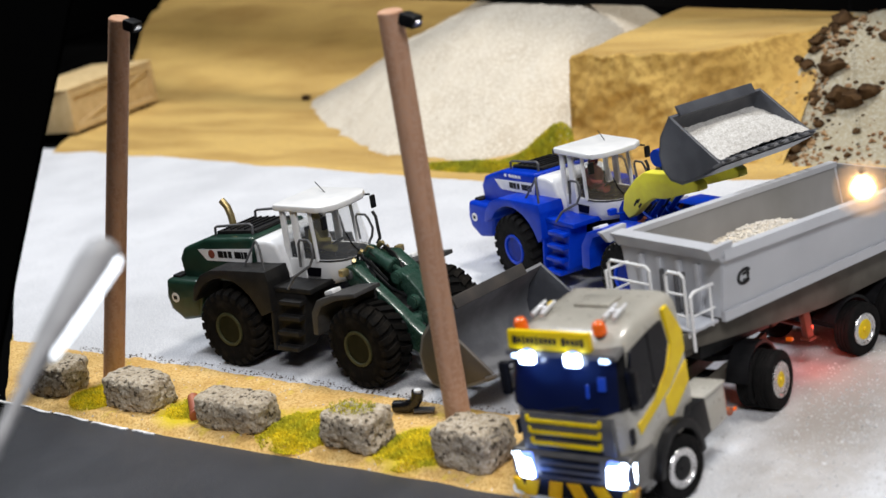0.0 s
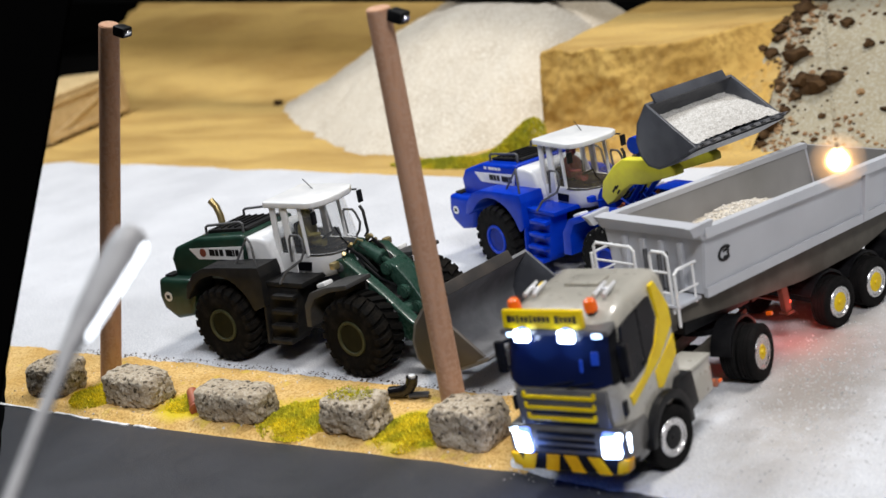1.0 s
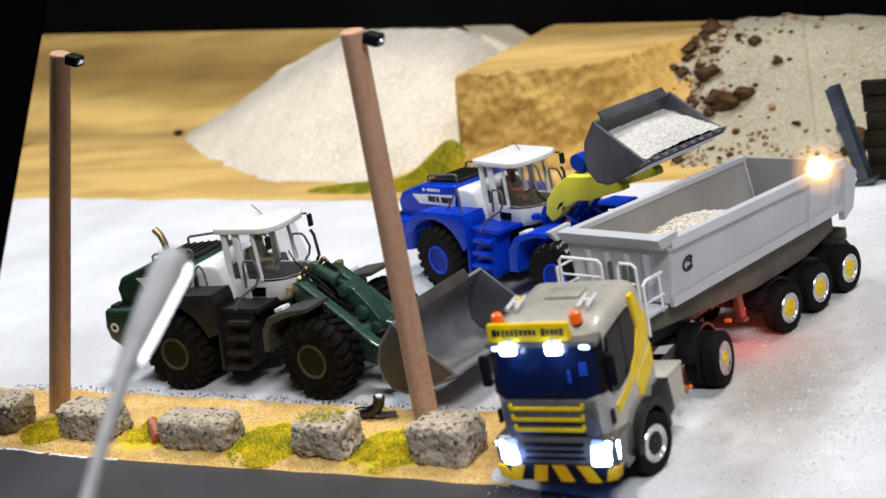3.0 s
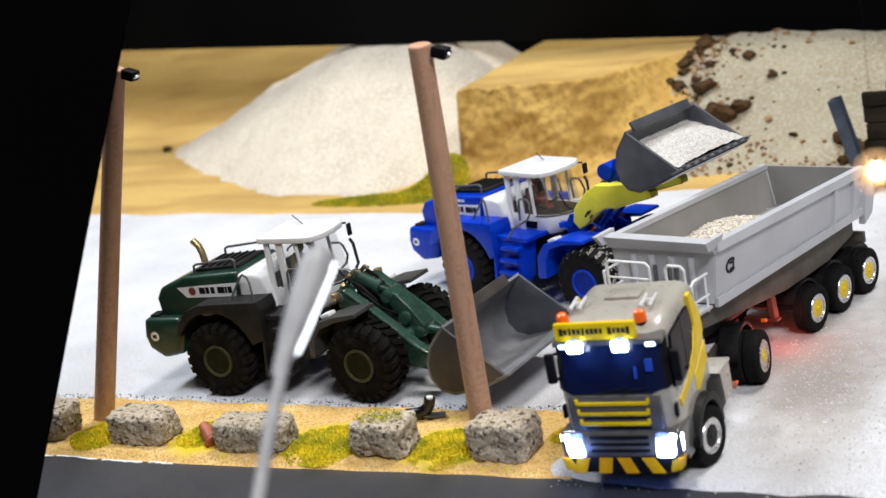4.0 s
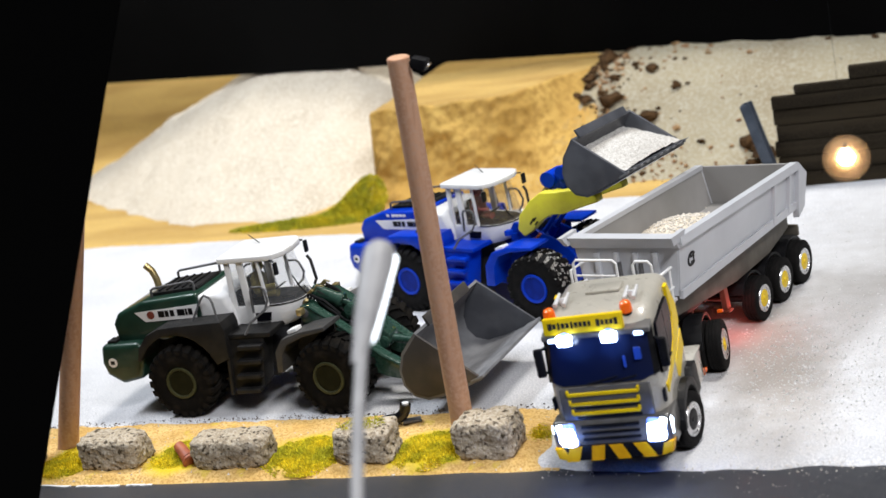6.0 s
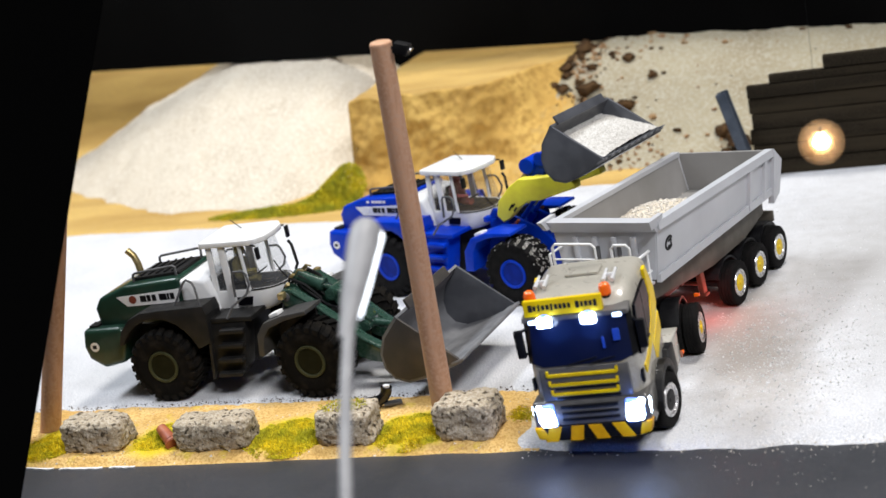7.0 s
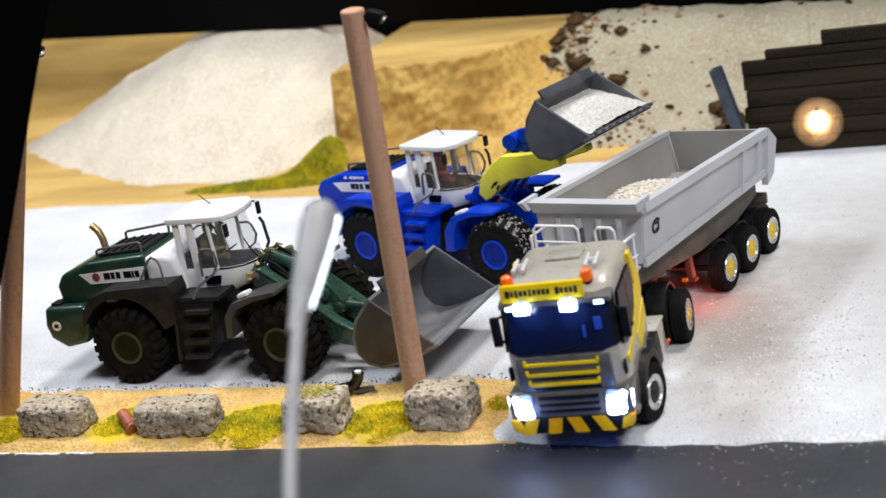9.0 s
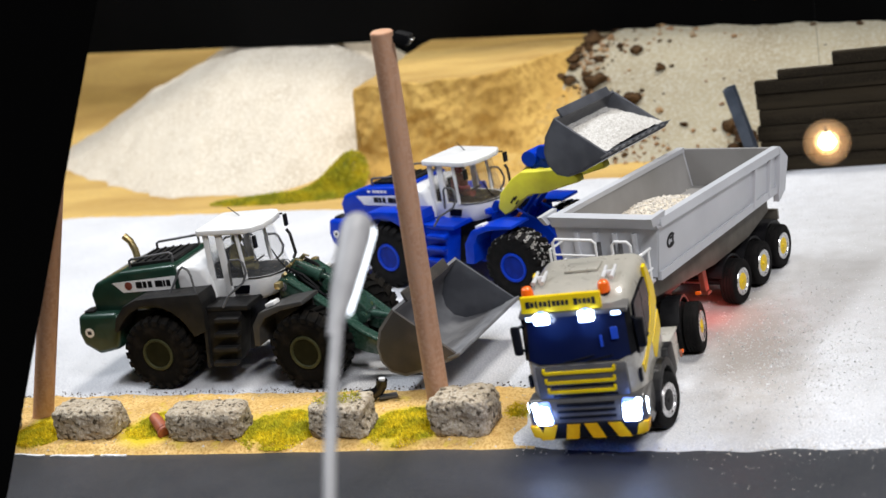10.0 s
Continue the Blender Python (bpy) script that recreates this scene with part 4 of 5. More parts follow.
        # side strip with the maker's mark as plain bars
        st = part("side_strip", prism([(-3.46, 2.74), (-3.18, 2.47), (-1.62, 2.50), (-1.55, 2.86)], s * 0.985, s * 1.0, "y"), M_WHITE, hood, "white swoosh strip")
        part("mark", rod((-2.98, s * 0.99, 2.65), (-2.98, s * 1.012, 2.65), 0.11, None, 18), M_RED if paint is M_GREEN else M_WHITE, st)
        for bx, bw in ((-2.66, 0.22), (-2.49, 0.15), (-2.33, 0.16), (-2.06, 0.26), (-1.90, 0.10), (-1.78, 0.16)):
            part("text_bar", box(bx, s * 1.003, 2.655 + 0.02 * (bx + 3), bw - 0.04, 0.012, 0.17, 0.0), M_BLACK, st)
        if paint is M_BLUE:
            for bx, bw in ((-2.92, 0.10), (-2.70, 0.12), (-2.55, 0.12), (-2.40, 0.12), (-2.25, 0.10)):
                part("text_bar", box(bx, s * 0.985, 2.92 + 0.03 * (bx + 3), bw, 0.012, 0.08), M_WHITE, hood)
        # rear mudguard
        out = [(-3.30, 1.62), (-3.18, 1.98), (-2.88, 2.30), (-2.48, 2.46), (-1.95, 2.50), (-0.62, 2.54), (-0.56, 2.30), (-0.60, 1.55)]
        arc = [(-2.13 + 0.8 * ahead + 1.20 * math.cos(radians(q)), 0.98 + 1.30 * math.sin(radians(q))) for q in range(22, 146, 12)]
        part("rear_mudguard", prism(out + [(-0.98 + 0.8 * ahead, 1.40)] + arc + [(-3.20, 1.60)], s * 0.85, s * 1.62, "y", 0.03), arch, L)
        # ladder block
        lad = part("step_block", prism([(-0.62, 2.12), (-0.80, 0.80), (-0.70, 0.55), (-0.02, 0.55), (0.12, 0.75), (0.42, 2.12)], s * 0.85, s * 1.42, "y", 0.05), arch, L)
        for k in range(4):
            part("step", box(-0.24 + 0.085 * k, s * (1.50 + 0.02 * (3 - k)), 0.66 + 0.38 * k, 0.68, 0.22, 0.11, 0.025), arch, lad)
        part("side_rail", box(-0.70, s * 1.48, 1.3, 0.08, 0.14, 1.55, 0.02, (0, 7, 0)), arch, lad)
        # hand rails
        part("hand_rail", tube([(-0.72, s * 1.5, 2.3), (-0.80, s * 1.45, 3.0), (-0.88, s * 1.40, 3.12), (-1.15, s * 1.2, 3.14), (-1.28, s * 1.15, 3.05), (-1.6, s * 1.3, 2.5)], 0.030), M_RAIL, L)
        part("hand_rail", tube([(-0.05, s * 1.5, 2.12), (0.12, s * 1.4, 2.4), (0.45, s * 1.15, 2.62), (0.56, s * 1.1, 2.85), (0.50, s * 1.05, 3.12), (0.42, s * 1.05, 3.2), (0.16, s * 1.05, 3.2), (0.10, s * 1.05, 3.1), (0.10, s * 1.1, 2.55)], 0.032), M_RAIL, L)
        part("hood_rail", tube([(-3.0, s * 0.72, 3.02), (-2.98, s * 0.72, 3.24), (-2.9, s * 0.72, 3.28), (-1.75, s * 0.72, 3.40), (-1.68, s * 0.72, 3.36), (-1.70, s * 0.72, 3.1)], 0.034), M_RAIL, L)
        # mirrors and lamps
        part("mirror", join(tube([(0.62, s * 0.74, 3.80), (0.84, s * 0.88, 3.78)], 0.025), box(0.88, s * 0.90, 3.60, 0.07, 0.16, 0.32, 0.03)), M_BLACK, L)
    if paint is M_GREEN:
        part("exhaust", tube([(-3.35, 0.25, 2.9), (-3.38, 0.25, 3.25), (-3.46, 0.25, 3.48), (-3.62, 0.25, 3.64)], 0.095, 12), M_BRASS, L, "brass exhaust pipe")
    part("deck", box(-0.05, 0, 2.07, 1.3, 2.9, 0.13, 0.03), arch, L)

    # cab
    # plan of the curved front, one half: at the sill and under the roof
    sill = [(0.34, 0.74), (0.66, 0.71), (0.94, 0.56), (1.12, 0.30), (1.17, 0.0)]
    head = [(0.28, 0.72), (0.50, 0.68), (0.68, 0.53), (0.80, 0.28), (0.84, 0.0)]

    def bow(half, z, k=1.0):
        pts = [(a, -b * k, z) for a, b in half]
        return pts + [(a, b * k, z) for a, b in half[-2::-1]]

    def hull(z, front, k):
        return [(-0.70, -0.72 * k, z), *[(a - front, b, z) for a, b, _ in bow(sill, z, k)], (-0.70, 0.72 * k, z)]

    shell = part("cab_shell", loft([hull(1.98, 0.34, 0.90), hull(2.08, 0.20, 0.95), hull(2.30, 0.05, 0.99), hull(2.52, 0.0, 1.0), hull(2.60, 0.02, 0.99)]), M_WHITE, L)
    part("cab_floor", prism([(-0.62, -0.62), (0.34, -0.66), (0.64, -0.63), (0.90, -0.50), (1.06, -0.28), (1.10, 0.0), (1.06, 0.28), (0.90, 0.50), (0.64, 0.63), (0.34, 0.66), (-0.62, 0.62)], 2.57, 2.606, "z"), M_BLACK, L)
    roof = part("cab_roof", prism([(-0.84, -0.74), (-0.78, -0.80), (0.58, -0.84), (0.78, -0.78), (0.97, -0.48), (1.02, 0.0), (0.97, 0.48), (0.78, 0.78), (0.58, 0.84), (-0.78, 0.80), (-0.84, 0.74)], 3.79, 3.95, "z", 0.06, 3), M_WHITE, L)
    part("aerial", tube([(-0.1, 0.35, 3.94), (-0.42, 0.4, 4.18)], 0.012, 5), M_BLACK, roof)
    for s in (-1, 1):
        part("rear_pillar", prism([(-0.70, 2.55), (-0.56, 2.55), (-0.54, 3.80), (-0.68, 3.80)], s * 0.64, s * 0.73, "y", 0.02), M_WHITE, L)
        part("door_pillar", prism([(-0.30, 2.1), (-0.10, 2.1), (-0.14, 3.80), (-0.32, 3.80)], s * 0.66, s * 0.745, "y", 0.02), M_WHITE, L)
        part("front_pillar", tube([(0.34, s * 0.735, 2.58), (0.32, s * 0.73, 3.2), (0.28, s * 0.715, 3.80)], 0.048, 8), M_WHITE, L)
        part("lower_pane", prism([(-0.06, 2.20), (0.34, 2.20), (0.40, 2.42), (-0.06, 2.42)], s * 0.735, s * 0.752, "y"), M_SIDE, shell, "small dark lower door pane")
        part("side_window", prism([(-0.56, 2.6), (-0.30, 2.6), (-0.32, 3.78), (-0.56, 3.78)], s * 0.685, s * 0.70, "y"), glass, L).visible_shadow = False
        part("door_window", prism([(-0.12, 2.58), (0.33, 2.58), (0.27, 3.78), (-0.14, 3.78)], s * 0.70, s * 0.715, "y"), glass, L).visible_shadow = False
    inner = [[(a - 0.02, b * 0.975, c) for a, b, c in bow(half, z)][::-1] for half, z in ((sill, 2.58), (head, 3.80))]
    part("windscreen", loft([bow(sill, 2.58) + inner[0], bow(head, 3.80) + inner[1]]), glass, L).visible_shadow = False
    part("rear_window", box(-0.68, 0, 3.2, 0.02, 1.2, 1.0), glass, L).visible_shadow = False
    part("windscreen_frame", join(tube(bow(sill, 2.59), 0.020, 6), tube(bow(head, 3.79), 0.020, 6)), M_DARK, L)
    part("grab_bar", tube([(1.02, 0.66, 2.62), (1.08, 0.72, 2.75), (0.98, 0.80, 3.25), (0.90, 0.80, 3.38)], 0.042, 8), M_DARK, L)
    part("wiper", join(tube([(1.17, -0.10, 2.62), (1.10, -0.30, 2.92), (0.99, -0.34, 3.22)], 0.018, 5), tube([(1.09, -0.31, 2.95), (1.16, -0.18, 2.72)], 0.016, 5)), M_BLACK, L)
    # Black panel added behind the seat to darken the cab's inside.
    part("dark_back_panel", box(-0.62, 0, 2.76, 0.06, 1.22, 0.38, 0.02), M_BLACK, L)
    part("dashboard", box(0.74, 0, 2.62, 0.42, 0.7, 0.20, 0.06), M_BLACK, L)
    part("steering_wheel", moved(lathe([(0.17, -0.02), (0.2, 0), (0.17, 0.02), (0.15, 0)], 18, "z"), 0.38, 0, 2.86, 0, -30, 0), M_BLACK, L)
    part("seat", join(box(-0.18, 0, 2.66, 0.46, 0.5, 0.14, 0.05), box(-0.40, 0, 2.92, 0.12, 0.46, 0.62, 0.05)), M_BLACK, L)
    f = part("toy_figure", join(moved(lump(0.25, 3, (0.85, 1.1, 1.5), 2, 0.1), -0.10, -0.12, 3.02), moved(lump(0.14, 4, (1, 1, 1.15), 2, 0.05), -0.04, -0.14, 3.50), rod((-0.1, -0.1, 2.76), (0.35, -0.1, 2.74), 0.12), tube([(-0.02, -0.34, 3.2), (0.14, -0.36, 2.98), (0.36, -0.2, 2.96)], 0.06, 8)), figure)
    f.matrix_basis = L.matrix_basis
    tagged(f, "plain seated toy figure in the loader cab", "toy figure")

    # front frame
    front("front_frame", join(box(1.75, 0, 1.15, 2.4, 1.05, 1.0, 0.06), rod((2.32 + ahead, -1.0, 0.98), (2.32 + ahead, 1.0, 0.98), 0.3), box(0.55, 0, 1.1, 0.7, 0.6, 0.7, 0.05)), M_DARK if paint is M_GREEN else paint)
    for s in (-1, 1):
        front("tower_plate", prism([(1.10, 1.4), (1.14, 2.36), (1.30, 2.62), (1.56, 2.58), (1.9, 2.0), (2.1, 1.4)], s * 0.34, s * 0.46, "y", 0.02), paint)
        if paint is M_GREEN:
            guard = [(0.90, 1.15), (0.96, 1.70), (1.20, 2.02), (1.75, 2.20), (2.48, 2.32), (2.50, 2.22), (1.85, 2.08), (1.34, 1.88), (1.14, 1.62), (1.06, 1.15)]
        else:
            guard = [(0.95, 1.05), (1.02, 1.70), (1.30, 2.10), (1.85, 2.28), (2.66, 2.30), (2.68, 2.21), (1.95, 2.14), (1.50, 1.98), (1.32, 1.66), (1.24, 1.05)]
        front("front_mudguard", join(prism(guard, s * 0.82, s * 1.68, "y", 0.025),
                                     prism([(1.10, 1.3), (1.15, 1.92), (1.66, 2.14), (2.3, 2.16), (2.3, 1.9), (1.5, 1.6)], s * 0.80, s * 0.88, "y")), M_GUARD if paint is M_GREEN else arch)
        front("work_lamp", join(box(1.46, s * 0.94, 2.48, 0.16, 0.22, 0.17, 0.04), tube([(1.40, s * 0.5, 2.3), (1.44, s * 0.92, 2.40)], 0.03)), M_BRASS if paint is M_GREEN else paint)
        front("turn_lamp", box(1.45, s * 1.35, 2.17, 0.28, 0.3, 0.1, 0.03, (0, -16, 0)), M_WHITE)

    # lifting arms about their pivot
    PIV = at(1.40, 0, 2.4)
    AT = ART @ PIV @ pose(0, 0, 0, 0, -arm_turn, 0) @ Matrix.Diagonal((arm_scale, 1, arm_scale, 1)) @ PIV.inverted()

    def armpart(nm, bm, m, lab=""):
        o = part(nm, bm, m, L, lab)
        o.matrix_basis = AT
        return o

    if paint is M_GREEN:
        for s in (-1, 1):
            armpart("lift_arm", prism([(1.28, 2.38), (1.36, 2.56), (1.62, 2.56), (2.4, 2.02), (3.0, 1.58), (3.45, 1.22), (3.9, 0.98), (4.5, 0.90), (4.58, 0.62), (4.25, 0.50), (3.5, 0.62), (2.9, 0.86), (2.35, 1.26), (1.85, 1.70), (1.36, 2.16)],
                                      s * 0.50, s * 0.78, "y", 0.035), arm)
            armpart("lift_cylinder", join(rod((1.4, s * 0.30, 1.40), (2.3, s * 0.30, 1.40), 0.13), rod((2.3, s * 0.30, 1.40), (2.9, s * 0.30, 1.40), 0.07)), arm)
        armpart("cross_tube", rod((3.0, -0.6, 1.30), (3.0, 0.6, 1.30), 0.2), arm)
        armpart("tilt_lever", join(prism([(2.30, 2.22), (2.45, 2.40), (2.75, 2.30), (3.10, 1.95), (3.42, 1.52), (3.38, 1.22), (3.12, 1.22), (2.80, 1.60)], -0.24, 0.24, "y", 0.06, 3), rod((2.48, -0.34, 2.24), (2.48, 0.34, 2.24), 0.16, None, 18, 0.03), rod((2.95, -0.40, 1.72), (2.95, 0.40, 1.72), 0.17, None, 18, 0.03), rod((3.26, -0.34, 1.36), (3.26, 0.34, 1.36), 0.15, None, 18, 0.03)), arm)
        armpart("tilt_cylinder", join(rod((1.36, 0, 2.72), (2.14, 0, 2.40), 0.17, None, 16, 0.02), rod((1.42, 0, 2.695), (1.54, 0, 2.646), 0.20, None, 16, 0.02), rod((2.04, 0, 2.44), (2.18, 0, 2.384), 0.20, None, 16, 0.02), rod((2.14, 0, 2.40), (2.48, 0, 2.25), 0.08)), arm)
        armpart("tilt_link", rod((3.28, 0, 1.38), (4.40, 0, 1.22), 0.11), arm)
    else:
        for s in (-1, 1):
            front("lift_arm", prism([(1.68, 2.52), (1.80, 2.96), (2.25, 3.44), (2.62, 3.68), (3.12, 3.70), (3.60, 3.76), (3.98, 3.82), (4.44, 3.58), (4.46, 3.40), (4.12, 3.30), (3.24, 3.02), (2.85, 2.99), (2.48, 2.78), (2.12, 2.44), (1.88, 2.30)],
                                    s * 0.50, s * 0.80, "y", 0.05, 3), arm)
            front("lift_cylinder", join(rod((1.5, s * 0.30, 1.50), (2.2, s * 0.30, 2.30), 0.13), rod((2.2, s * 0.30, 2.30), (2.8, s * 0.30, 2.98), 0.07)), paint)
            front("frame_plate", prism([(1.30, 1.30), (1.42, 2.30), (1.62, 2.56), (1.95, 2.46), (2.95, 1.98), (3.25, 1.62), (3.0, 1.30)], s * 0.40, s * 0.50, "y", 0.03), paint)
            front("arm_mark", join(box(2.22, s * 0.803, 2.80, 0.05, 0.012, 0.24, 0.0, (0, 38, 0)), box(2.32, s * 0.803, 2.86, 0.16, 0.012, 0.05, 0.0, (0, -50, 0)), box(2.36, s * 0.803, 2.74, 0.16, 0.012, 0.05, 0.0, (0, -50, 0))), M_BLACK)
        front("cross_tube", rod((2.9, -0.6, 3.45), (2.9, 0.6, 3.45), 0.2), arm)
        front("tilt_lever", join(prism([(2.36, 3.90), (2.52, 4.12), (2.85, 4.10), (3.10, 4.32), (3.32, 4.20), (3.30, 3.90), (3.0, 3.4), (2.7, 3.3)], -0.24, 0.24, "y", 0.09, 3), rod((2.62, -0.34, 3.92), (2.62, 0.34, 3.92), 0.24), rod((3.08, -0.30, 4.12), (3.08, 0.30, 4.12), 0.20)), paint)
        front("tilt_cylinder", join(rod((1.45, 0, 2.55), (2.0, 0, 3.20), 0.15, None, 16, 0.02), rod((2.0, 0, 3.20), (2.62, 0, 3.90), 0.08)), M_BRASS)
        for s in (-1, 1):
            front("fitting", join(box(1.98, s * 0.55, 2.02, 0.22, 0.16, 0.30, 0.05, (0, 30, 0)), rod((2.1, s * 0.62, 2.16), (2.28, s * 0.62, 2.34), 0.05, None, 8)), M_COPPER, "copper red hose fitting")
        front("tilt_link", rod((3.08, 0, 4.10), (4.05, 0, 4.45), 0.11), M_STEEL)
    for k in range(4):
        yy = -0.3 + 0.2 * k
        front("hose", tube([(1.25, yy, 2.4), (1.45, yy * 1.3, 2.74 + 0.05 * (k % 2)), (1.85, yy * 1.3, 2.56), (2.2, yy, 2.15)] if paint is M_GREEN else [(1.2, yy, 2.0), (1.6, yy * 1.3, 2.3), (1.9, yy * 1.3, 2.3), (2.2, yy, 2.6)], 0.035, 6), M_DARK if k % 2 else M_BLACK)

    if paint is M_GREEN:
        for s in (-1, 1):
            for px_, pz, pr in ((1.46, 2.38, 0.13), (2.92, 1.30, 0.16), (4.30, 0.72, 0.14)):
                armpart("pivot_pin", rod((px_, s * 0.76, pz), (px_, s * 0.83, pz), pr, pr * 0.85, 16, 0.02), M_RAIL)
            armpart("arm_rib", tube([(1.62, s * 0.785, 2.53), (2.40, s * 0.785, 1.99), (2.98, s * 0.785, 1.55), (3.42, s * 0.785, 1.19), (3.88, s * 0.785, 0.95)], 0.03, 6), arm)
            front("arm_hose", tube([(1.30, s * 0.2, 2.52), (1.55, s * 0.36, 2.70), (1.90, s * 0.42, 2.40), (2.35, s * 0.38, 2.02), (2.75, s * 0.32, 1.85)], 0.032, 6), M_BLACK)
            front("brass_fitting", join(rod((1.42, s * 0.32, 2.72), (1.56, s * 0.36, 2.84), 0.06, 0.04, 8), rod((1.36, s * 0.50, 2.58), (1.48, s * 0.58, 2.66), 0.05, None, 8), tube([(1.50, s * 0.2, 2.78), (1.62, s * 0.2, 2.90), (1.78, s * 0.18, 2.86)], 0.025, 6)), M_BRASS)
    # bucket
    lx, lz, rack = bucket_shift
    BW = 1.84 if paint is M_GREEN else 1.46
    small = 1.0 if paint is M_GREEN else 0.93
    B = ART @ Matrix.Diagonal((1, 1, 1 / squash, 1)) @ at(lx, 0, lz, 0, -rack, 0) @ Matrix.Diagonal((small, 1, small, 1)) @ at(-6.5, 0, -1.03)
    bk = part("bucket", strip_shell(BUCKET, -BW, BW, -0.07), bucket_mat, L, "steel loader bucket")
    bk.matrix_basis = B
    for s in (-1, 1):
        # Far plate takes darker slate: shade inside the bucket put into its colour.
        part("bucket_side", prism(BUCKET, s * (BW - 0.06), s * (BW + 0.02), "y", 0.012), side_mat if s < 0 else M_STEEL_B, bk)
    part("cutting_edge", box(6.42, 0, 1.0, 0.36, 2 * BW + 0.06, 0.07, 0.015, (0, -22, 0)), M_STEEL, bk)
    part("spill_guard", prism([(5.05, 2.08), (5.12, 2.12), (5.0, 2.36), (4.94, 2.34)], -1.2, 1.2, "y", 0.01), side_mat, bk)
    for s in (-1, 1):
        part("hinge_bracket", prism([(4.15, 0.75), (4.22, 1.35), (4.44, 1.40), (4.44, 0.86), (4.50, 0.62), (4.35, 0.58)], s * 0.45, s * 0.83, "y", 0.03), side_mat, bk)
    if teeth:
        for k in range(9):
            yy = (BW - 0.12) * (k / 4 - 1)
            part("tooth", prism([(6.30, 1.0), (6.42, 1.10), (6.78, 1.16), (6.40, 0.98)], yy - 0.07, yy + 0.07, "y", 0.01), bucket_mat, bk)
    if full:
        def bucket_z(a, b):
            return 1.04 + (6.5 - a) * 0.36 + 0.26 * max(0, 1 - ((a - 5.75) / 0.85) ** 2) * max(0, 1 - (b / 1.5) ** 2)

        load = grid("gravel_load", 4.60, 6.46, 60, 0.06 - BW, BW - 0.06, 100, lambda a, b: bucket_z(a, b) + 0.03 * wob(a, b, 4) + 0.025 * wob(a, b, 15) + 0.02 * wob(a, b, 31), M_LOAD_W)
        load.name = "gravel_load"
        load.matrix_basis = L.matrix_basis @ B
        tagged(load, "heaped pale gravel filling the raised bucket", "gravel", kind="stuff")
    return L


loader("wheel_loader", -6.2, 3.6, 0.0, M_GREEN, M_DARK, M_GREEN_A, M_OLIVE, M_RUBBER_D, M_RUBBER_D, -5.0, 0.0, 1.0, (6.52, 1.03, 0.0), M_STEEL, M_STEEL_R,
       "dark green model wheel loader with white cab, bucket lowered", "wheel loaders", M_GLASS, M_FIGURE, False, False, "g")
loader("wheel_loader", -2.34, 9.94, -21.0, M_BLUE, M_BLUE, M_YELLOW_G, M_BLUE, M_RUBBER, M_RUBBER, 3.0, 0.0, 1.0, (5.92, 4.14, 5.0), M_STEEL_B, M_STEEL_B,
       "cobalt blue model wheel loader with raised full bucket", "wheel loaders", M_GLASS_B, M_FIGURE2, True, True, "b", 0.92)


# ---- tractor unit ----
def tractor():
    T = thing("truck_tractor", 4.13, -1.99, 0, 1.0, "grey-beige and yellow model truck tractor with glowing headlights", "truck")
    T.matrix_basis = T.matrix_basis @ pose(0, 0, 0, 0, -2.2, 0) @ Matrix.Diagonal((0.965, 0.95, 0.945, 1))
    # cab: side outline in (y, z)
    plan = [(-1.23, 2.38), (-1.23, 0.55), (-1.19, 0.26), (-1.06, 0.06), (-0.85, -0.02), (0.85, -0.02), (1.06, 0.06), (1.19, 0.26), (1.23, 0.55), (1.23, 2.38)]
    sec = []
    for z, tuck, push in ((1.15, 0.0, 0.05), (1.6, 0.0, 0.0), (2.15, 0.0, 0.0), (2.3, 0.01, 0.02), (3.26, 0.05, 0.24), (3.40, 0.06, 0.34), (3.52, 0.10, 0.50), (3.61, 0.17, 0.72), (3.67, 0.28, 0.95), (3.69, 0.45, 1.15)):
        ring = []
        for x, y in plan:
            k = max(0.0, 1 - y / 2.38)
            ring.append((x * (1 - tuck / 1.23), y + push * k, z + (0.06 * (1 - k) if z > 3.4 else 0)))
        sec.append(ring)
    cab = part("cab", loft(sec), M_CAB, T)
    part("roof_hatch", box(-0.05, 1.70, 3.75, 0.75, 0.50, 0.06, 0.02, (2, 0, 0)), M_CAB, cab)
    part("windscreen", loft([[(-1.10, 0.075, 2.28), (-0.84, -0.05, 2.22), (0.84, -0.05, 2.22), (1.10, 0.075, 2.28), (1.10, 0.3, 2.28), (-1.10, 0.3, 2.28)],
                             [(-1.06, 0.29, 3.25), (-0.81, 0.18, 3.27), (0.81, 0.18, 3.27), (1.06, 0.29, 3.25), (1.06, 0.5, 3.25), (-1.06, 0.5, 3.25)]]), M_SCREEN, T, "dark blue glossy windscreen")
    for s in (-1, 1):
        part("front_pillar", loft([[(s * 1.09, 0.06, 2.26), (s * 1.20, 0.19, 2.30), (s * 1.18, 0.3, 2.30), (s * 1.08, 0.2, 2.26)], [(s * 1.05, 0.28, 3.26), (s * 1.15, 0.40, 3.26), (s * 1.13, 0.5, 3.26), (s * 1.04, 0.4, 3.26)]]), M_BLACK, T)
    part("wiper", join(tube([(-0.3, -0.07, 2.24), (0.35, -0.055, 2.36)], 0.018, 6), tube([(0.2, -0.07, 2.24), (0.75, -0.05, 2.34)], 0.018, 6)), M_BLACK, T)
    part("sun_visor", prism([(0.08, 3.22), (0.10, 3.32), (0.42, 3.40), (0.42, 3.28)], -1.16, 1.16, "x", 0.02), M_CAB_D, T)
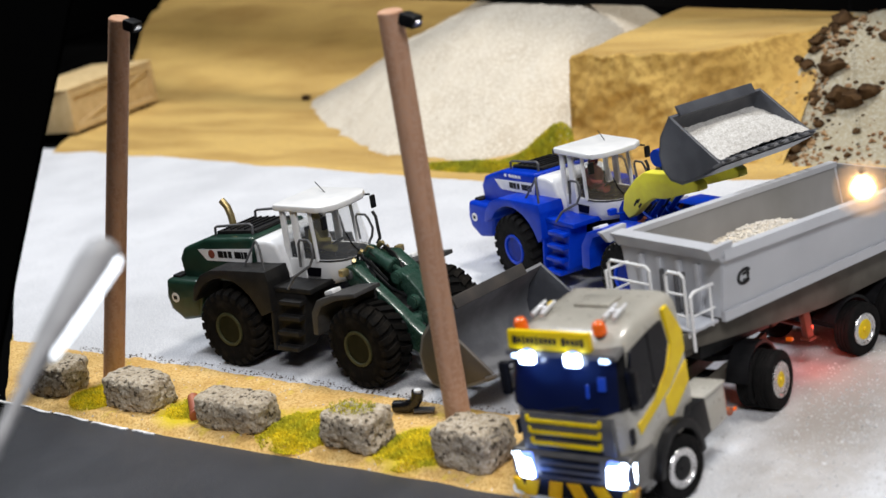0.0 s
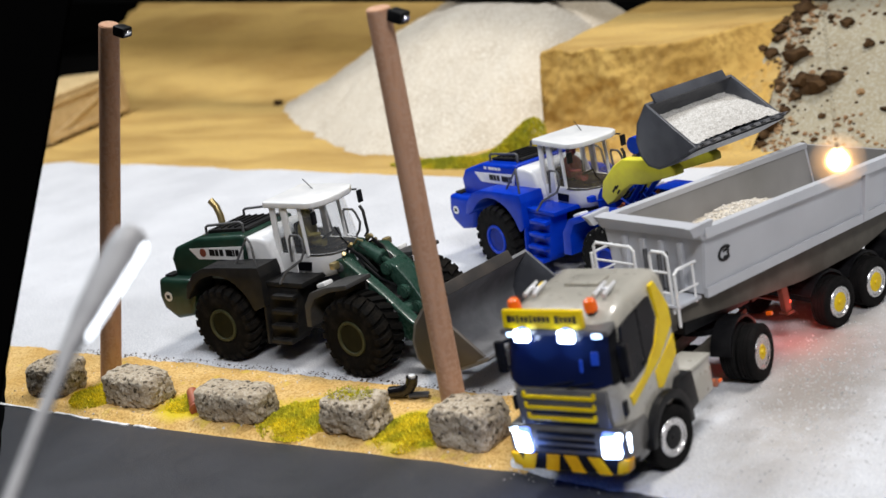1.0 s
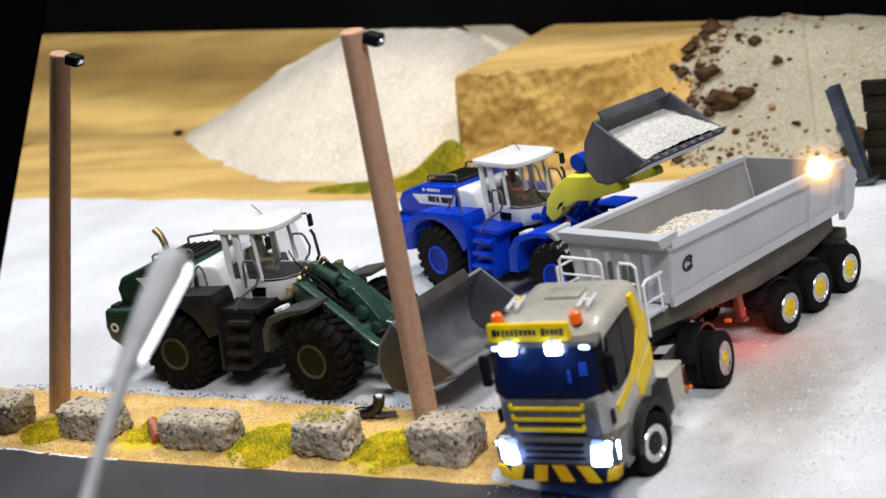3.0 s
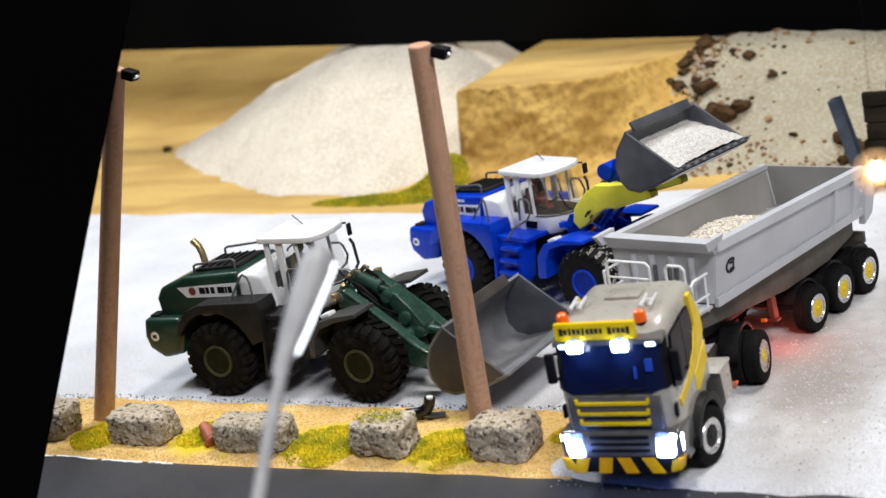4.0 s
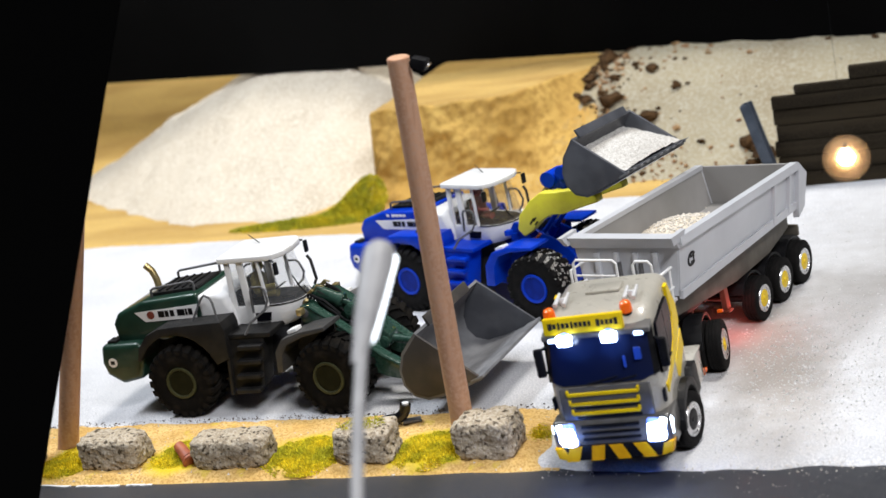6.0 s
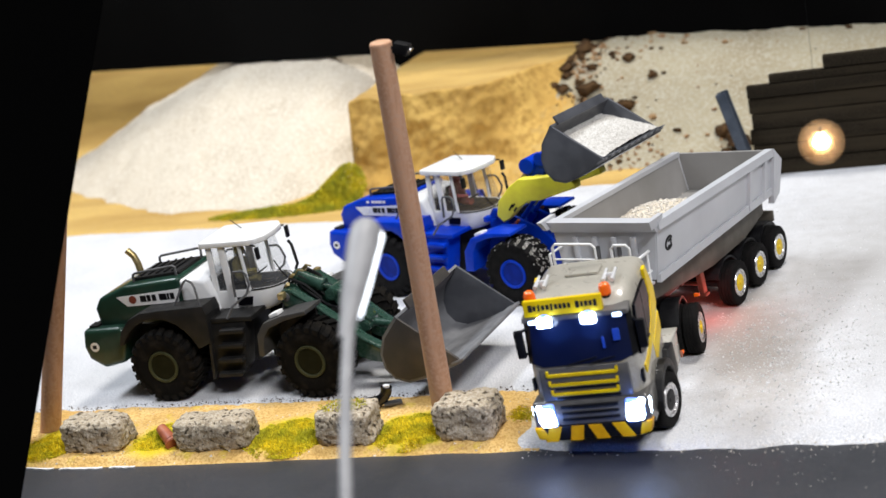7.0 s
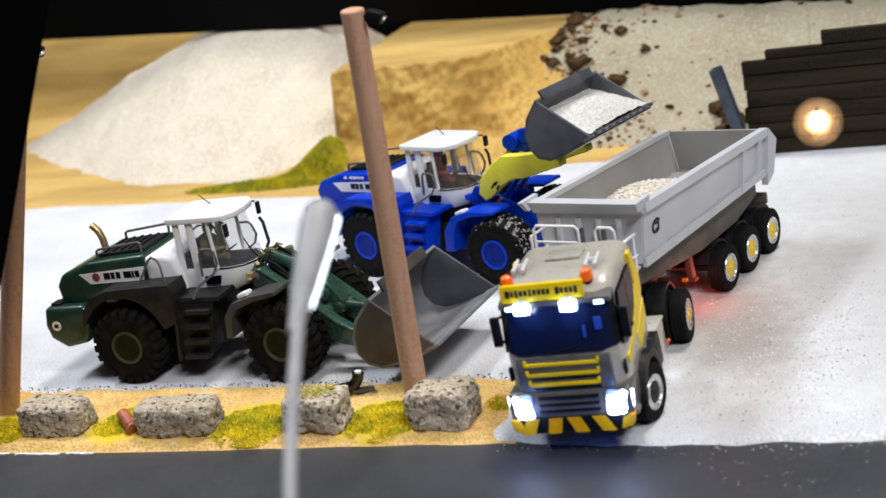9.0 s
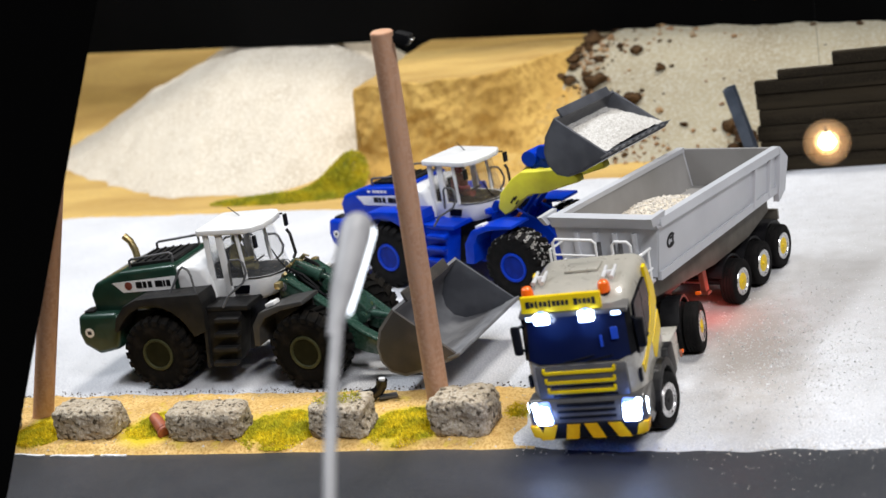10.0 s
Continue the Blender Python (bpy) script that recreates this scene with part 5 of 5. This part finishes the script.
    sign = part("roof_sign", prism([(0.10, 3.34), (0.13, 3.70), (0.26, 3.70), (0.26, 3.34)], -1.08, 0.64, "x", 0.03), M_YELLOW, T, "yellow sign bar with unreadable writing")
    for k, bw in enumerate((0.09, 0.07, 0.05, 0.07, 0.07, 0.05, 0.07, 0.07, 0.07, 0.06)):
        part("text_bar", box(-0.92 + 0.095 * k, 0.115, 3.53, bw, 0.014, 0.15 if k in (0, 2, 5) else 0.11, 0, (-5, 0, 0)), M_DARK, sign)
    for k, bw in enumerate((0.08, 0.06, 0.07, 0.07, 0.07)):
        part("text_bar", box(0.12 + 0.095 * k, 0.115, 3.53, bw, 0.014, 0.15 if k in (0, 4) else 0.11, 0, (-5, 0, 0)), M_DARK, sign)
    # front: grille with yellow bars, lower slots, bumper
    part("front_panel", prism([(-0.07, 1.42), (-0.09, 1.95), (-0.05, 2.16), (0.1, 2.16), (0.1, 1.42)], -0.98, 0.98, "x", 0.04), M_CAB_D, T)
    for k, z in enumerate((2.02, 1.80, 1.58)):
        part("grille_bar", join(box(-0.03, -0.09, z, 1.52 - 0.04 * k, 0.07, 0.075, 0.02), box(-0.79 + 0.02 * k, -0.09, z + 0.05, 0.06, 0.07, 0.12, 0.015), box(0.73 - 0.02 * k, -0.09, z + 0.05, 0.06, 0.07, 0.12, 0.015)), M_YELLOW, T)
        part("grille_slot", box(0.02, -0.055, z - 0.10, 1.4, 0.06, 0.06, 0.01), M_BLACK, T)
    part("bumper", prism([(-0.12, 0.78), (-0.16, 1.1), (-0.10, 1.42), (0.3, 1.44), (0.8, 1.4), (0.8, 0.9), (0.4, 0.7)], -1.28, 1.28, "x", 0.1, 3), M_CAB_D, T)
    for z in (1.30, 1.15, 1.01):
        part("air_slot", box(0.0, -0.14, z, 1.25, 0.06, 0.06, 0.012), M_BLACK, T)
    part("lower_lip", prism([(-0.17, 0.52), (-0.19, 0.88), (0.2, 0.88), (0.2, 0.52)], -1.12, 1.18, "x", 0.05), M_BLACK, T)
    for x, sl in ((-0.88, 0.06), (-0.36, 0.03), (0.12, -0.08), (0.66, -0.10)):
        part("warning_stripe", prism([(x - 0.145 - sl, 0.53), (x + 0.135 - sl, 0.53), (x + 0.145 + sl, 0.87), (x - 0.135 + sl, 0.87)], -0.205, -0.19, "y"), M_STRIPE, T)
    for s in (-1, 1):
        hl = part("headlight", box(s * 1.01, -0.07, 1.10, 0.52, 0.18, 0.54, 0.12, (0, s * 5, s * 22), 4), M_LED_B, T, "blue-white glowing headlight")
        part("lens", join(box(s * 1.15, -0.05, 1.14, 0.30, 0.18, 0.44, 0.08, (0, s * 6, s * 34), 3), box(s * 0.96, -0.14, 1.09, 0.38, 0.16, 0.45, 0.08, (0, s * 6, s * 14), 3)), M_LED, hl)
        part("corner_reflector", prism([(s * 0.98, 0.53), (s * 1.24, 0.60), (s * 1.30, 0.86), (s * 1.06, 0.84)], -0.19, 0.05, "y", 0.03), M_STRIPE, T)
        sx = s * 0.48 - 0.17
        sp = part("roof_spot", rod((sx, 0.02, 3.22), (sx, 0.2, 3.24), 0.175, 0.13, 18, 0.04), M_LED_B, T, "blue-white glowing roof spotlight")
        part("lens", box(sx, 0.03, 3.22, 0.34, 0.12, 0.24, 0.06, (0, 0, 0), 3), M_LED, sp)
        glow = bpy.data.lights.new("roof_spot_glow", "POINT")
        glow.energy, glow.color, glow.shadow_soft_size = 0.0011, (0.06, 0.20, 1.0), 0.006
        new("roof_spot_glow", glow).matrix_world = T.matrix_basis @ at(sx, -0.20, 3.14)
        # Glowing blue box set on the windscreen imitates the blue light in it.
        part("screen_glow", box(0.55 if s < 0 else 0.84, -0.02 if s < 0 else 0.02, 2.66 if s < 0 else 2.80, 0.06 if s < 0 else 0.15, 0.05, 0.26, 0.025, (-12, 0, 9), 3), M_LED_C, T)
        beam = bpy.data.lights.new("headlight_beam", "POINT")
        beam.energy, beam.color, beam.shadow_soft_size = 0.0016, (0.10, 0.25, 1.0), 0.002
        new("headlight_beam", beam).matrix_world = T.matrix_basis @ at(s * 1.02, -0.60, 0.90)
        part("marker_lamp", box(s * 0.92, 0.1, 3.22, 0.2, 0.08, 0.09, 0.03), M_LED_S, T)
        bx = -1.0 if s < 0 else 0.66
        bc = part("beacon", lathe([(0.15, 0), (0.15, 0.16), (0.12, 0.24), (0.05, 0.28), (0.01, 0.285)], 18, "z"), M_ORANGE, T, "orange beacon")
        bc.matrix_basis = at(bx, 0.52, 3.58, 10) @ Matrix.Diagonal((0.85, 0.85, 0.9, 1))
        part("beacon_foot", rod((0, 0, -0.08), (0, 0, 0.03), 0.13, None, 16), M_BLACK, bc)
        # chrome horns
        hx = -0.86 if s < 0 else 0.66
        part("air_horn", join(rod((hx - 0.10, 0.85, 3.74), (hx - 0.10, 1.35, 3.84), 0.05, 0.035, 10), rod((hx + 0.10, 0.85, 3.74), (hx + 0.10, 1.35, 3.84), 0.05, 0.035, 10), rod((hx - 0.10, 1.1, 3.80), (hx + 0.10, 1.1, 3.80), 0.035, None, 8), box(hx, 1.1, 3.74, 0.08, 0.1, 0.1)), M_SILVER, T, "silver twin air horn")
        part("side_mirror", join(box(s * 1.34, 0.22, 2.70, 0.2, 0.14, 0.66, 0.06), tube([(s * 1.17, 0.36, 3.0), (s * 1.34, 0.24, 2.96)], 0.035), tube([(s * 1.17, 0.36, 2.42), (s * 1.34, 0.24, 2.46)], 0.035)), M_BLACK, T)
        # door side: dark window, yellow bands
        part("door_window", prism([(0.26, 2.22), (0.46, 3.26), (1.08, 3.36), (1.10, 2.22), (0.60, 2.12)], s * 1.17, s * 1.238, "x"), M_SIDE, T)
        part("rear_side_window", prism([(1.14, 2.24), (1.12, 3.37), (1.68, 3.42), (1.80, 2.96), (1.56, 2.52)], s * 1.17, s * 1.238, "x"), M_SIDE, T)
        part("yellow_band", prism([(1.78, 3.60), (1.95, 3.63), (2.36, 3.0), (2.36, 2.60), (1.70, 2.16), (0.44, 1.70), (0.38, 1.90), (1.05, 2.12), (1.62, 2.50), (1.90, 2.9)], s * 1.17, s * 1.243, "x"), M_YELLOW, T)
        part("yellow_band", prism([(2.36, 2.40), (2.36, 1.98), (1.62, 1.56), (1.46, 1.62), (1.42, 1.98), (1.62, 2.06)], s * 1.17, s * 1.243, "x"), M_YELLOW, T)
        part("door_handle", box(s * 1.25, 1.10, 2.3, 0.04, 0.16, 0.06, 0.015), M_BLACK, T)
        part("side_vent", box(s * 1.20, 0.2, 1.75, 0.06, 0.14, 0.3, 0.03), M_BLACK, T)
        # wheel arch, step, side skirts
        arc = [(1.5 + 0.90 * math.cos(radians(q)), 0.62 + 0.90 * math.sin(radians(q))) for q in range(-5, 186, 15)]
        inn = [(1.5 + 0.71 * math.cos(radians(q)), 0.62 + 0.71 * math.sin(radians(q))) for q in range(-5, 186, 15)]
        part("wheel_arch", prism(arc + inn[::-1], s * 0.85, s * 1.40, "x", 0.03), M_BLACK, T)
        part("step_box", prism([(0.3, 0.6), (0.3, 1.3), (0.78, 1.3), (0.70, 0.6)], s * 0.9, s * 1.25, "x", 0.04), M_CAB_D, T)
        part("arch_extension", prism([(2.18, 0.70), (1.95, 1.40), (2.10, 1.56), (2.62, 1.52), (2.72, 0.78)], s * 0.85, s * 1.38, "x", 0.05), M_BLACK, T)
        part("tank_box", box(s * 0.98, 3.12, 1.05, 0.62, 0.95, 0.74, 0.06), M_CAB, T, "grey-beige tank box")
        part("tank_lid", box(s * 0.98, 3.12, 1.45, 0.66, 1.0, 0.08, 0.03), M_CAB, T)
        part("valve", join(box(s * 1.05, 3.75, 0.95, 0.22, 0.22, 0.34, 0.05), rod((s * 1.1, 3.75, 0.75), (s * 1.28, 3.75, 0.75), 0.09)), M_COPPER, T)
        part("side_marker", box(s * 1.26, 3.95, 0.72, 0.05, 0.12, 0.07, 0.015), M_ORANGE, T)
        # rear mudguard
        arc = [(5.86 + 0.80 * math.cos(radians(q)), 0.62 + 0.80 * math.sin(radians(q))) for q in range(10, 171, 16)]
        inn = [(5.86 + 0.73 * math.cos(radians(q)), 0.62 + 0.73 * math.sin(radians(q))) for q in range(10, 171, 16)]
        part("rear_mudguard", prism(arc + inn[::-1], s * 0.55, s * 1.02, "x", 0.01), M_BLACK, T)
        part("tail_marker", box(s * 1.22, 6.85, 1.10, 0.14, 0.10, 0.08, 0.02), M_ORANGE, T, "small amber marker lamp")
        # wheels
        side = pose(0, 0, 0, 0, 0, 90 if s > 0 else -90)
        wheel(T, 0, 0, 0, 0.63, 0.40, M_RUBBER, M_CHROME, 0, -1, 0.5, "tf", M_BLACK, at(s * 1.19, 1.5, 0.63 - 0.045 * s, 0, 0, -12) @ side)
        wheel(T, 0, 0, 0, 0.63, 0.38, M_RUBBER, M_CHROME, 0, -1, 0.35, "tr", M_YELLOW, at(s * 1.22, 5.86, 0.63 - 0.045 * s) @ side, hub_r=0.30)
        wheel(T, 0, 0, 0, 0.63, 0.38, M_RUBBER, M_BLACK, 0, -1, 0.35, "ti", None, at(s * 0.83, 5.86, 0.63 - 0.03 * s) @ side)
    for s in (-1, 1):
        part("frame_rail", box(s * 0.38, 4.6, 0.85, 0.12, 5.6, 0.32, 0.02), M_FRAME, T)
    for y in (1.5, 5.86):
        part("axle", rod((-1.2, y, 0.58), (1.2, y, 0.58), 0.12), M_BLACK, T)
    part("fifth_wheel", lathe([(0.02, 0), (0.62, 0), (0.62, 0.12), (0.02, 0.14)], 24, "z"), M_BLACK, T).matrix_basis = at(0, 6.1, 1.05)
    part("engine_block", box(0, 2.4, 1.1, 1.5, 1.0, 0.8, 0.05), M_BLACK, T)
    part("air_pipe", tube([(0.5, 2.4, 1.3), (0.55, 2.5, 1.9), (0.3, 2.9, 2.0), (0.0, 3.6, 1.5), (0.1, 4.3, 1.2)], 0.05, 8), M_COPPER, T)
    return T


tractor()


# ---- tipper trailer ----
def rim_z(y):
    return 3.56 - 0.045 * y


def trailer():
    T = thing("tipper_trailer", 3.58, 2.9, 0, -14.0, "light grey three-axle model tipper trailer with yellow hubs", "trailer")
    END = 6.95
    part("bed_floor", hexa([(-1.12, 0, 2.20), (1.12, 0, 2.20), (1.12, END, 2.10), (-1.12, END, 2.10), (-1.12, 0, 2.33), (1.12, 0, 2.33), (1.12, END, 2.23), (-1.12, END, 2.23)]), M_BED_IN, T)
    for s in (-1, 1):
        w = part("bed_side", hexa([(s * 1.10, 0, 2.25), (s * 1.20, 0, 2.20), (s * 1.20, END, 2.10), (s * 1.10, END, 2.20), (s * 1.28, 0, rim_z(0)), (s * 1.37, 0, rim_z(0)), (s * 1.37, END, rim_z(END)), (s * 1.28, END, rim_z(END))]), M_BED, T)
        # Thin inner sheet carries a darker grey than the bed's outside.
        part("inner_sheet", hexa([(s * 1.085, 0.1, 2.30), (s * 1.097, 0.1, 2.30), (s * 1.097, END - 0.1, 2.23), (s * 1.085, END - 0.1, 2.23), (s * 1.255, 0.1, rim_z(0) - 0.05), (s * 1.267, 0.1, rim_z(0) - 0.05), (s * 1.267, END - 0.1, rim_z(END) - 0.05), (s * 1.255, END - 0.1, rim_z(END) - 0.05)]), M_BED_IN, w)
        part("top_rim", hexa([(s * 1.24, -0.05, rim_z(0) - 0.07), (s * 1.46, -0.05, rim_z(0) - 0.15), (s * 1.46, END, rim_z(END) - 0.15), (s * 1.24, END, rim_z(END) - 0.07), (s * 1.24, -0.05, rim_z(0) + 0.05), (s * 1.44, -0.05, rim_z(0) + 0.05), (s * 1.44, END, rim_z(END) + 0.05), (s * 1.24, END, rim_z(END) + 0.05)]), M_BED, w)
        part("lower_rail", hexa([(s * 1.16, 0, 2.13), (s * 1.27, 0, 2.13), (s * 1.27, END, 2.03), (s * 1.16, END, 2.03), (s * 1.18, 0, 2.33), (s * 1.28, 0, 2.33), (s * 1.28, END, 2.23), (s * 1.18, END, 2.23)]), M_BED, w)
        for y in (5.35, 6.35):
            part("rib", hexa([(s * 1.18, y, 2.10), (s * 1.29, y, 2.10), (s * 1.29, y + 0.14, 2.10), (s * 1.18, y + 0.14, 2.10), (s * 1.34, y, rim_z(y) - 0.1), (s * 1.45, y, rim_z(y) - 0.1), (s * 1.45, y + 0.14, rim_z(y) - 0.1), (s * 1.34, y + 0.14, rim_z(y) - 0.1)]), M_BED, w)
        part("tail_flange", hexa([(s * 1.14, END - 0.02, 1.80), (s * 1.30, END - 0.02, 1.80), (s * 1.34, END + 0.35, 2.0), (s * 1.14, END + 0.35, 2.0), (s * 1.28, END - 0.02, rim_z(END) + 0.05), (s * 1.48, END - 0.02, rim_z(END) + 0.05), (s * 1.48, END + 0.42, rim_z(END) - 0.35), (s * 1.28, END + 0.42, rim_z(END) - 0.35)]), M_BED, w)
        # maker's mark as a plain shape
        arc = [(0.0, 0.19 * math.cos(radians(q)), 0.16 * math.sin(radians(q))) for q in range(40, 321, 20)]
        mk = part("mark", join(tube(arc, 0.042, 8), tube([(0.0, -0.06, 0.06), (0.0, 0.10, 0.07), (0.0, 0.13, 0.02), (0.0, 0.08, -0.01), (0.0, 0.13, -0.05), (0.0, 0.09, -0.10), (0.0, -0.04, -0.09)], 0.034, 8)), M_BLACK, w, "black plain mark")
        mk.matrix_basis = at(s * 1.290, 0.62, 2.88, 0, s * 7.0, 0) @ Matrix.Diagonal((0.5, 0.95, 0.90, 1))
    fw = part("bed_front", hexa([(-1.16, -0.02, 2.20), (1.16, -0.02, 2.20), (1.16, 0.1, 2.20), (-1.16, 0.1, 2.20), (-1.34, -0.02, 3.56), (1.34, -0.02, 3.56), (1.34, 0.1, 3.56), (-1.34, 0.1, 3.56)]), M_BED, T)
    part("front_lip", hexa([(-1.36, -0.06, 3.36), (1.36, -0.06, 3.36), (1.36, 0.06, 3.36), (-1.36, 0.06, 3.36), (-1.40, -0.30, 3.68), (1.40, -0.30, 3.66), (1.42, 0.06, 3.66), (-1.42, 0.06, 3.68)]), M_BED, fw)
    for s in (-1, 1):
        part("lip_ear", hexa([(s * 1.30, -0.35, 3.50), (s * 1.40, -0.35, 3.50), (s * 1.42, 0.15, 3.5), (s * 1.32, 0.15, 3.5), (s * 1.34, -0.52, 3.74), (s * 1.46, -0.52, 3.74), (s * 1.46, 0.2, 3.74), (s * 1.34, 0.2, 3.74)]), M_BED, fw)
    for x in (-0.75, -0.25, 0.25, 0.75):
        part("front_rib", box(x, -0.07, 2.75, 0.12, 0.1, 1.0, 0.02), M_BED, fw)
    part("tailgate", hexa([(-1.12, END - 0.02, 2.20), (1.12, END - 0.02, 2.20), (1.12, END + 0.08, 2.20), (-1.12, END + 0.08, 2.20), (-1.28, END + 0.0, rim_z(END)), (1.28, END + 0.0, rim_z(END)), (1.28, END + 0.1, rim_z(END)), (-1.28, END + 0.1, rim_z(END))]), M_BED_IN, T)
    # platform and white railings before the bed
    part("platform", box(0.0, -0.42, 2.16, 2.3, 0.72, 0.07, 0.02), M_BED, T)

    def railing(x0, x1, z0, z1, bars, uprights):
        bms = [tube([(x0, -0.72, z0), (x0, -0.74, z1 - 0.08), (x0 + 0.08, -0.74, z1), (x1 - 0.08, -0.74, z1), (x1, -0.74, z1 - 0.08), (x1, -0.72, z0)], 0.034, 8)]
        for k in range(bars):
            z = z0 + (z1 - z0) * (k + 1) / (bars + 1)
            bms.append(rod((x0, -0.73, z), (x1, -0.73, z), 0.026, None, 8))
        for k in range(uprights):
            x = x0 + (x1 - x0) * (k + 1) / (uprights + 1)
            bms.append(rod((x, -0.73, z0), (x, -0.73, z1), 0.026, None, 8))
        return join(*bms)

    for x in (-0.15, 0.22, 0.40):
        part("upright", rod((x, -0.16, 2.18), (x, -0.14, 3.05), 0.05, None, 8), M_RAIL, T)
    part("railing", railing(-1.0, 0.10, 2.18, 3.30, 2, 0), M_WHITE, T, "white guard railing")
    part("railing", railing(0.52, 0.98, 2.0, 3.28, 2, 0), M_WHITE, T, "white ladder railing")
    part("side_railing", join(tube([(1.12, -0.75, 1.75), (1.12, -0.75, 2.85), (1.12, -0.65, 2.92), (1.12, -0.1, 2.92)], 0.034), rod((1.12, -0.7, 2.45), (1.12, -0.1, 2.45), 0.026, None, 8), rod((1.12, -0.2, 2.1), (1.12, -0.2, 2.92), 0.026, None, 8)), M_WHITE, T)
    part("side_railing", join(tube([(-1.1, -0.72, 2.16), (-1.1, -0.74, 3.05), (-1.1, -0.1, 3.05)], 0.034), rod((-1.1, -0.7, 2.6), (-1.1, -0.1, 2.6), 0.026, None, 8)), M_WHITE, T)
    # chassis
    for s in (-1, 1):
        part("frame_side", prism([(-1.0, 1.80), (-1.0, 2.10), (6.9, 2.05), (6.9, 1.55), (5.5, 1.30), (3.4, 1.30), (2.2, 1.42), (-0.4, 1.72)], s * 0.86, s * 0.98, "x", 0.02), M_FRAME, T)
        part("landing_leg", join(box(s * 0.88, 2.80, 1.20, 0.15, 0.20, 0.85, 0.03, (8, 0, 0)), box(s * 0.88, 2.86, 0.76, 0.24, 0.24, 0.07, 0.02), box(s * 0.80, 2.30, 1.46, 0.08, 1.0, 0.09, 0.02, (10, 0, 0))), M_RED, T, "dull red landing leg")
    part("landing_bar", rod((-0.8, 2.82, 1.05), (0.8, 2.82, 1.05), 0.05), M_RED, T)
    for y in (-0.7, 1.4, 3.6, 5.2, 6.7):
        part("cross_member", box(0, y, 1.75, 1.8, 0.2, 0.3, 0.03), M_FRAME, T)
    part("king_plate", box(0, 0.8, 1.50, 1.6, 2.2, 0.30, 0.03), M_BLACK, T)
    for y in (4.22, 5.60, 6.98):
        part("axle", rod((-1.2, y, 0.57), (1.2, y, 0.57), 0.12), M_BLACK, T)
        for s in (-1, 1):
            arc = [(y + 0.72 * math.cos(radians(q)), 0.57 + 0.70 * math.sin(radians(q))) for q in range(25, 156, 13)]
            inn = [(y + 0.66 * math.cos(radians(q)), 0.57 + 0.64 * math.sin(radians(q))) for q in range(25, 156, 13)]
            part("mudguard", prism(arc + inn[::-1], s * 0.45, s * 1.0, "x", 0.01), M_BLACK, T)
            wheel(T, 0, 0, 0, 0.57, 0.42, M_RUBBER, M_CHROME, 0, -1, 0.45, "tl", M_YELLOW, at(s * 1.08, y, 0.57) @ pose(0, 0, 0, 0, 0, 90 if s > 0 else -90))
    for s in (-1, 1):
        part("red_lamp", box(s * 0.80, 3.05, 0.92, 0.08, 0.10, 0.07, 0.02), M_LED_RED, T, "glowing red lamp")
    part("tail_bar", box(0, 7.25, 1.35, 2.2, 0.12, 0.3, 0.04), M_FRAME, T)
    lamp = bpy.data.lights.new("red_underglow", "POINT")
    lamp.energy, lamp.color, lamp.shadow_soft_size = 0.0036, (1.0, 0.14, 0.10), 0.005
    lo = new("red_underglow", lamp)
    lo.matrix_world = T.matrix_basis @ at(0.95, 2.95, 0.72)
    # load
    def load_z(x, y):
        return 2.40 + 0.60 * max(0, 1 - ((y - 3.0) / 2.1) ** 2) * max(0, 1 - (x / 1.7) ** 2) + 0.04 * wob(x, y, 4) + 0.03 * wob(x, y, 12) - 0.2 * smooth01(1.7, 2.3, abs(y - 3.0))

    g = grid("gravel_load", -1.12, 1.12, 40, 0.8, 5.3, 70, load_z, M_HEAP)
    g.matrix_basis = T.matrix_basis
    tagged(g, "low heap of pale gravel in the trailer bed", "gravel", kind="stuff")
    rng = random.Random(15)
    bms = []
    for k in range(1100):
        x, y = rng.uniform(-1.08, 1.08), rng.gauss(3.0, 1.1)
        if 0.3 < y < 6.6:
            bms.append(moved(lump(rng.uniform(0.018, 0.042), k, sub=1, rough=0.5), x, y, max(load_z(x, y), 2.31) + 0.01))
    g = part("gravel_grains", join(*bms), M_LOAD)
    g.matrix_basis = T.matrix_basis
    tagged(g, "loose pale gravel grains in the trailer bed", "gravel", kind="stuff")
    return T


trailer()
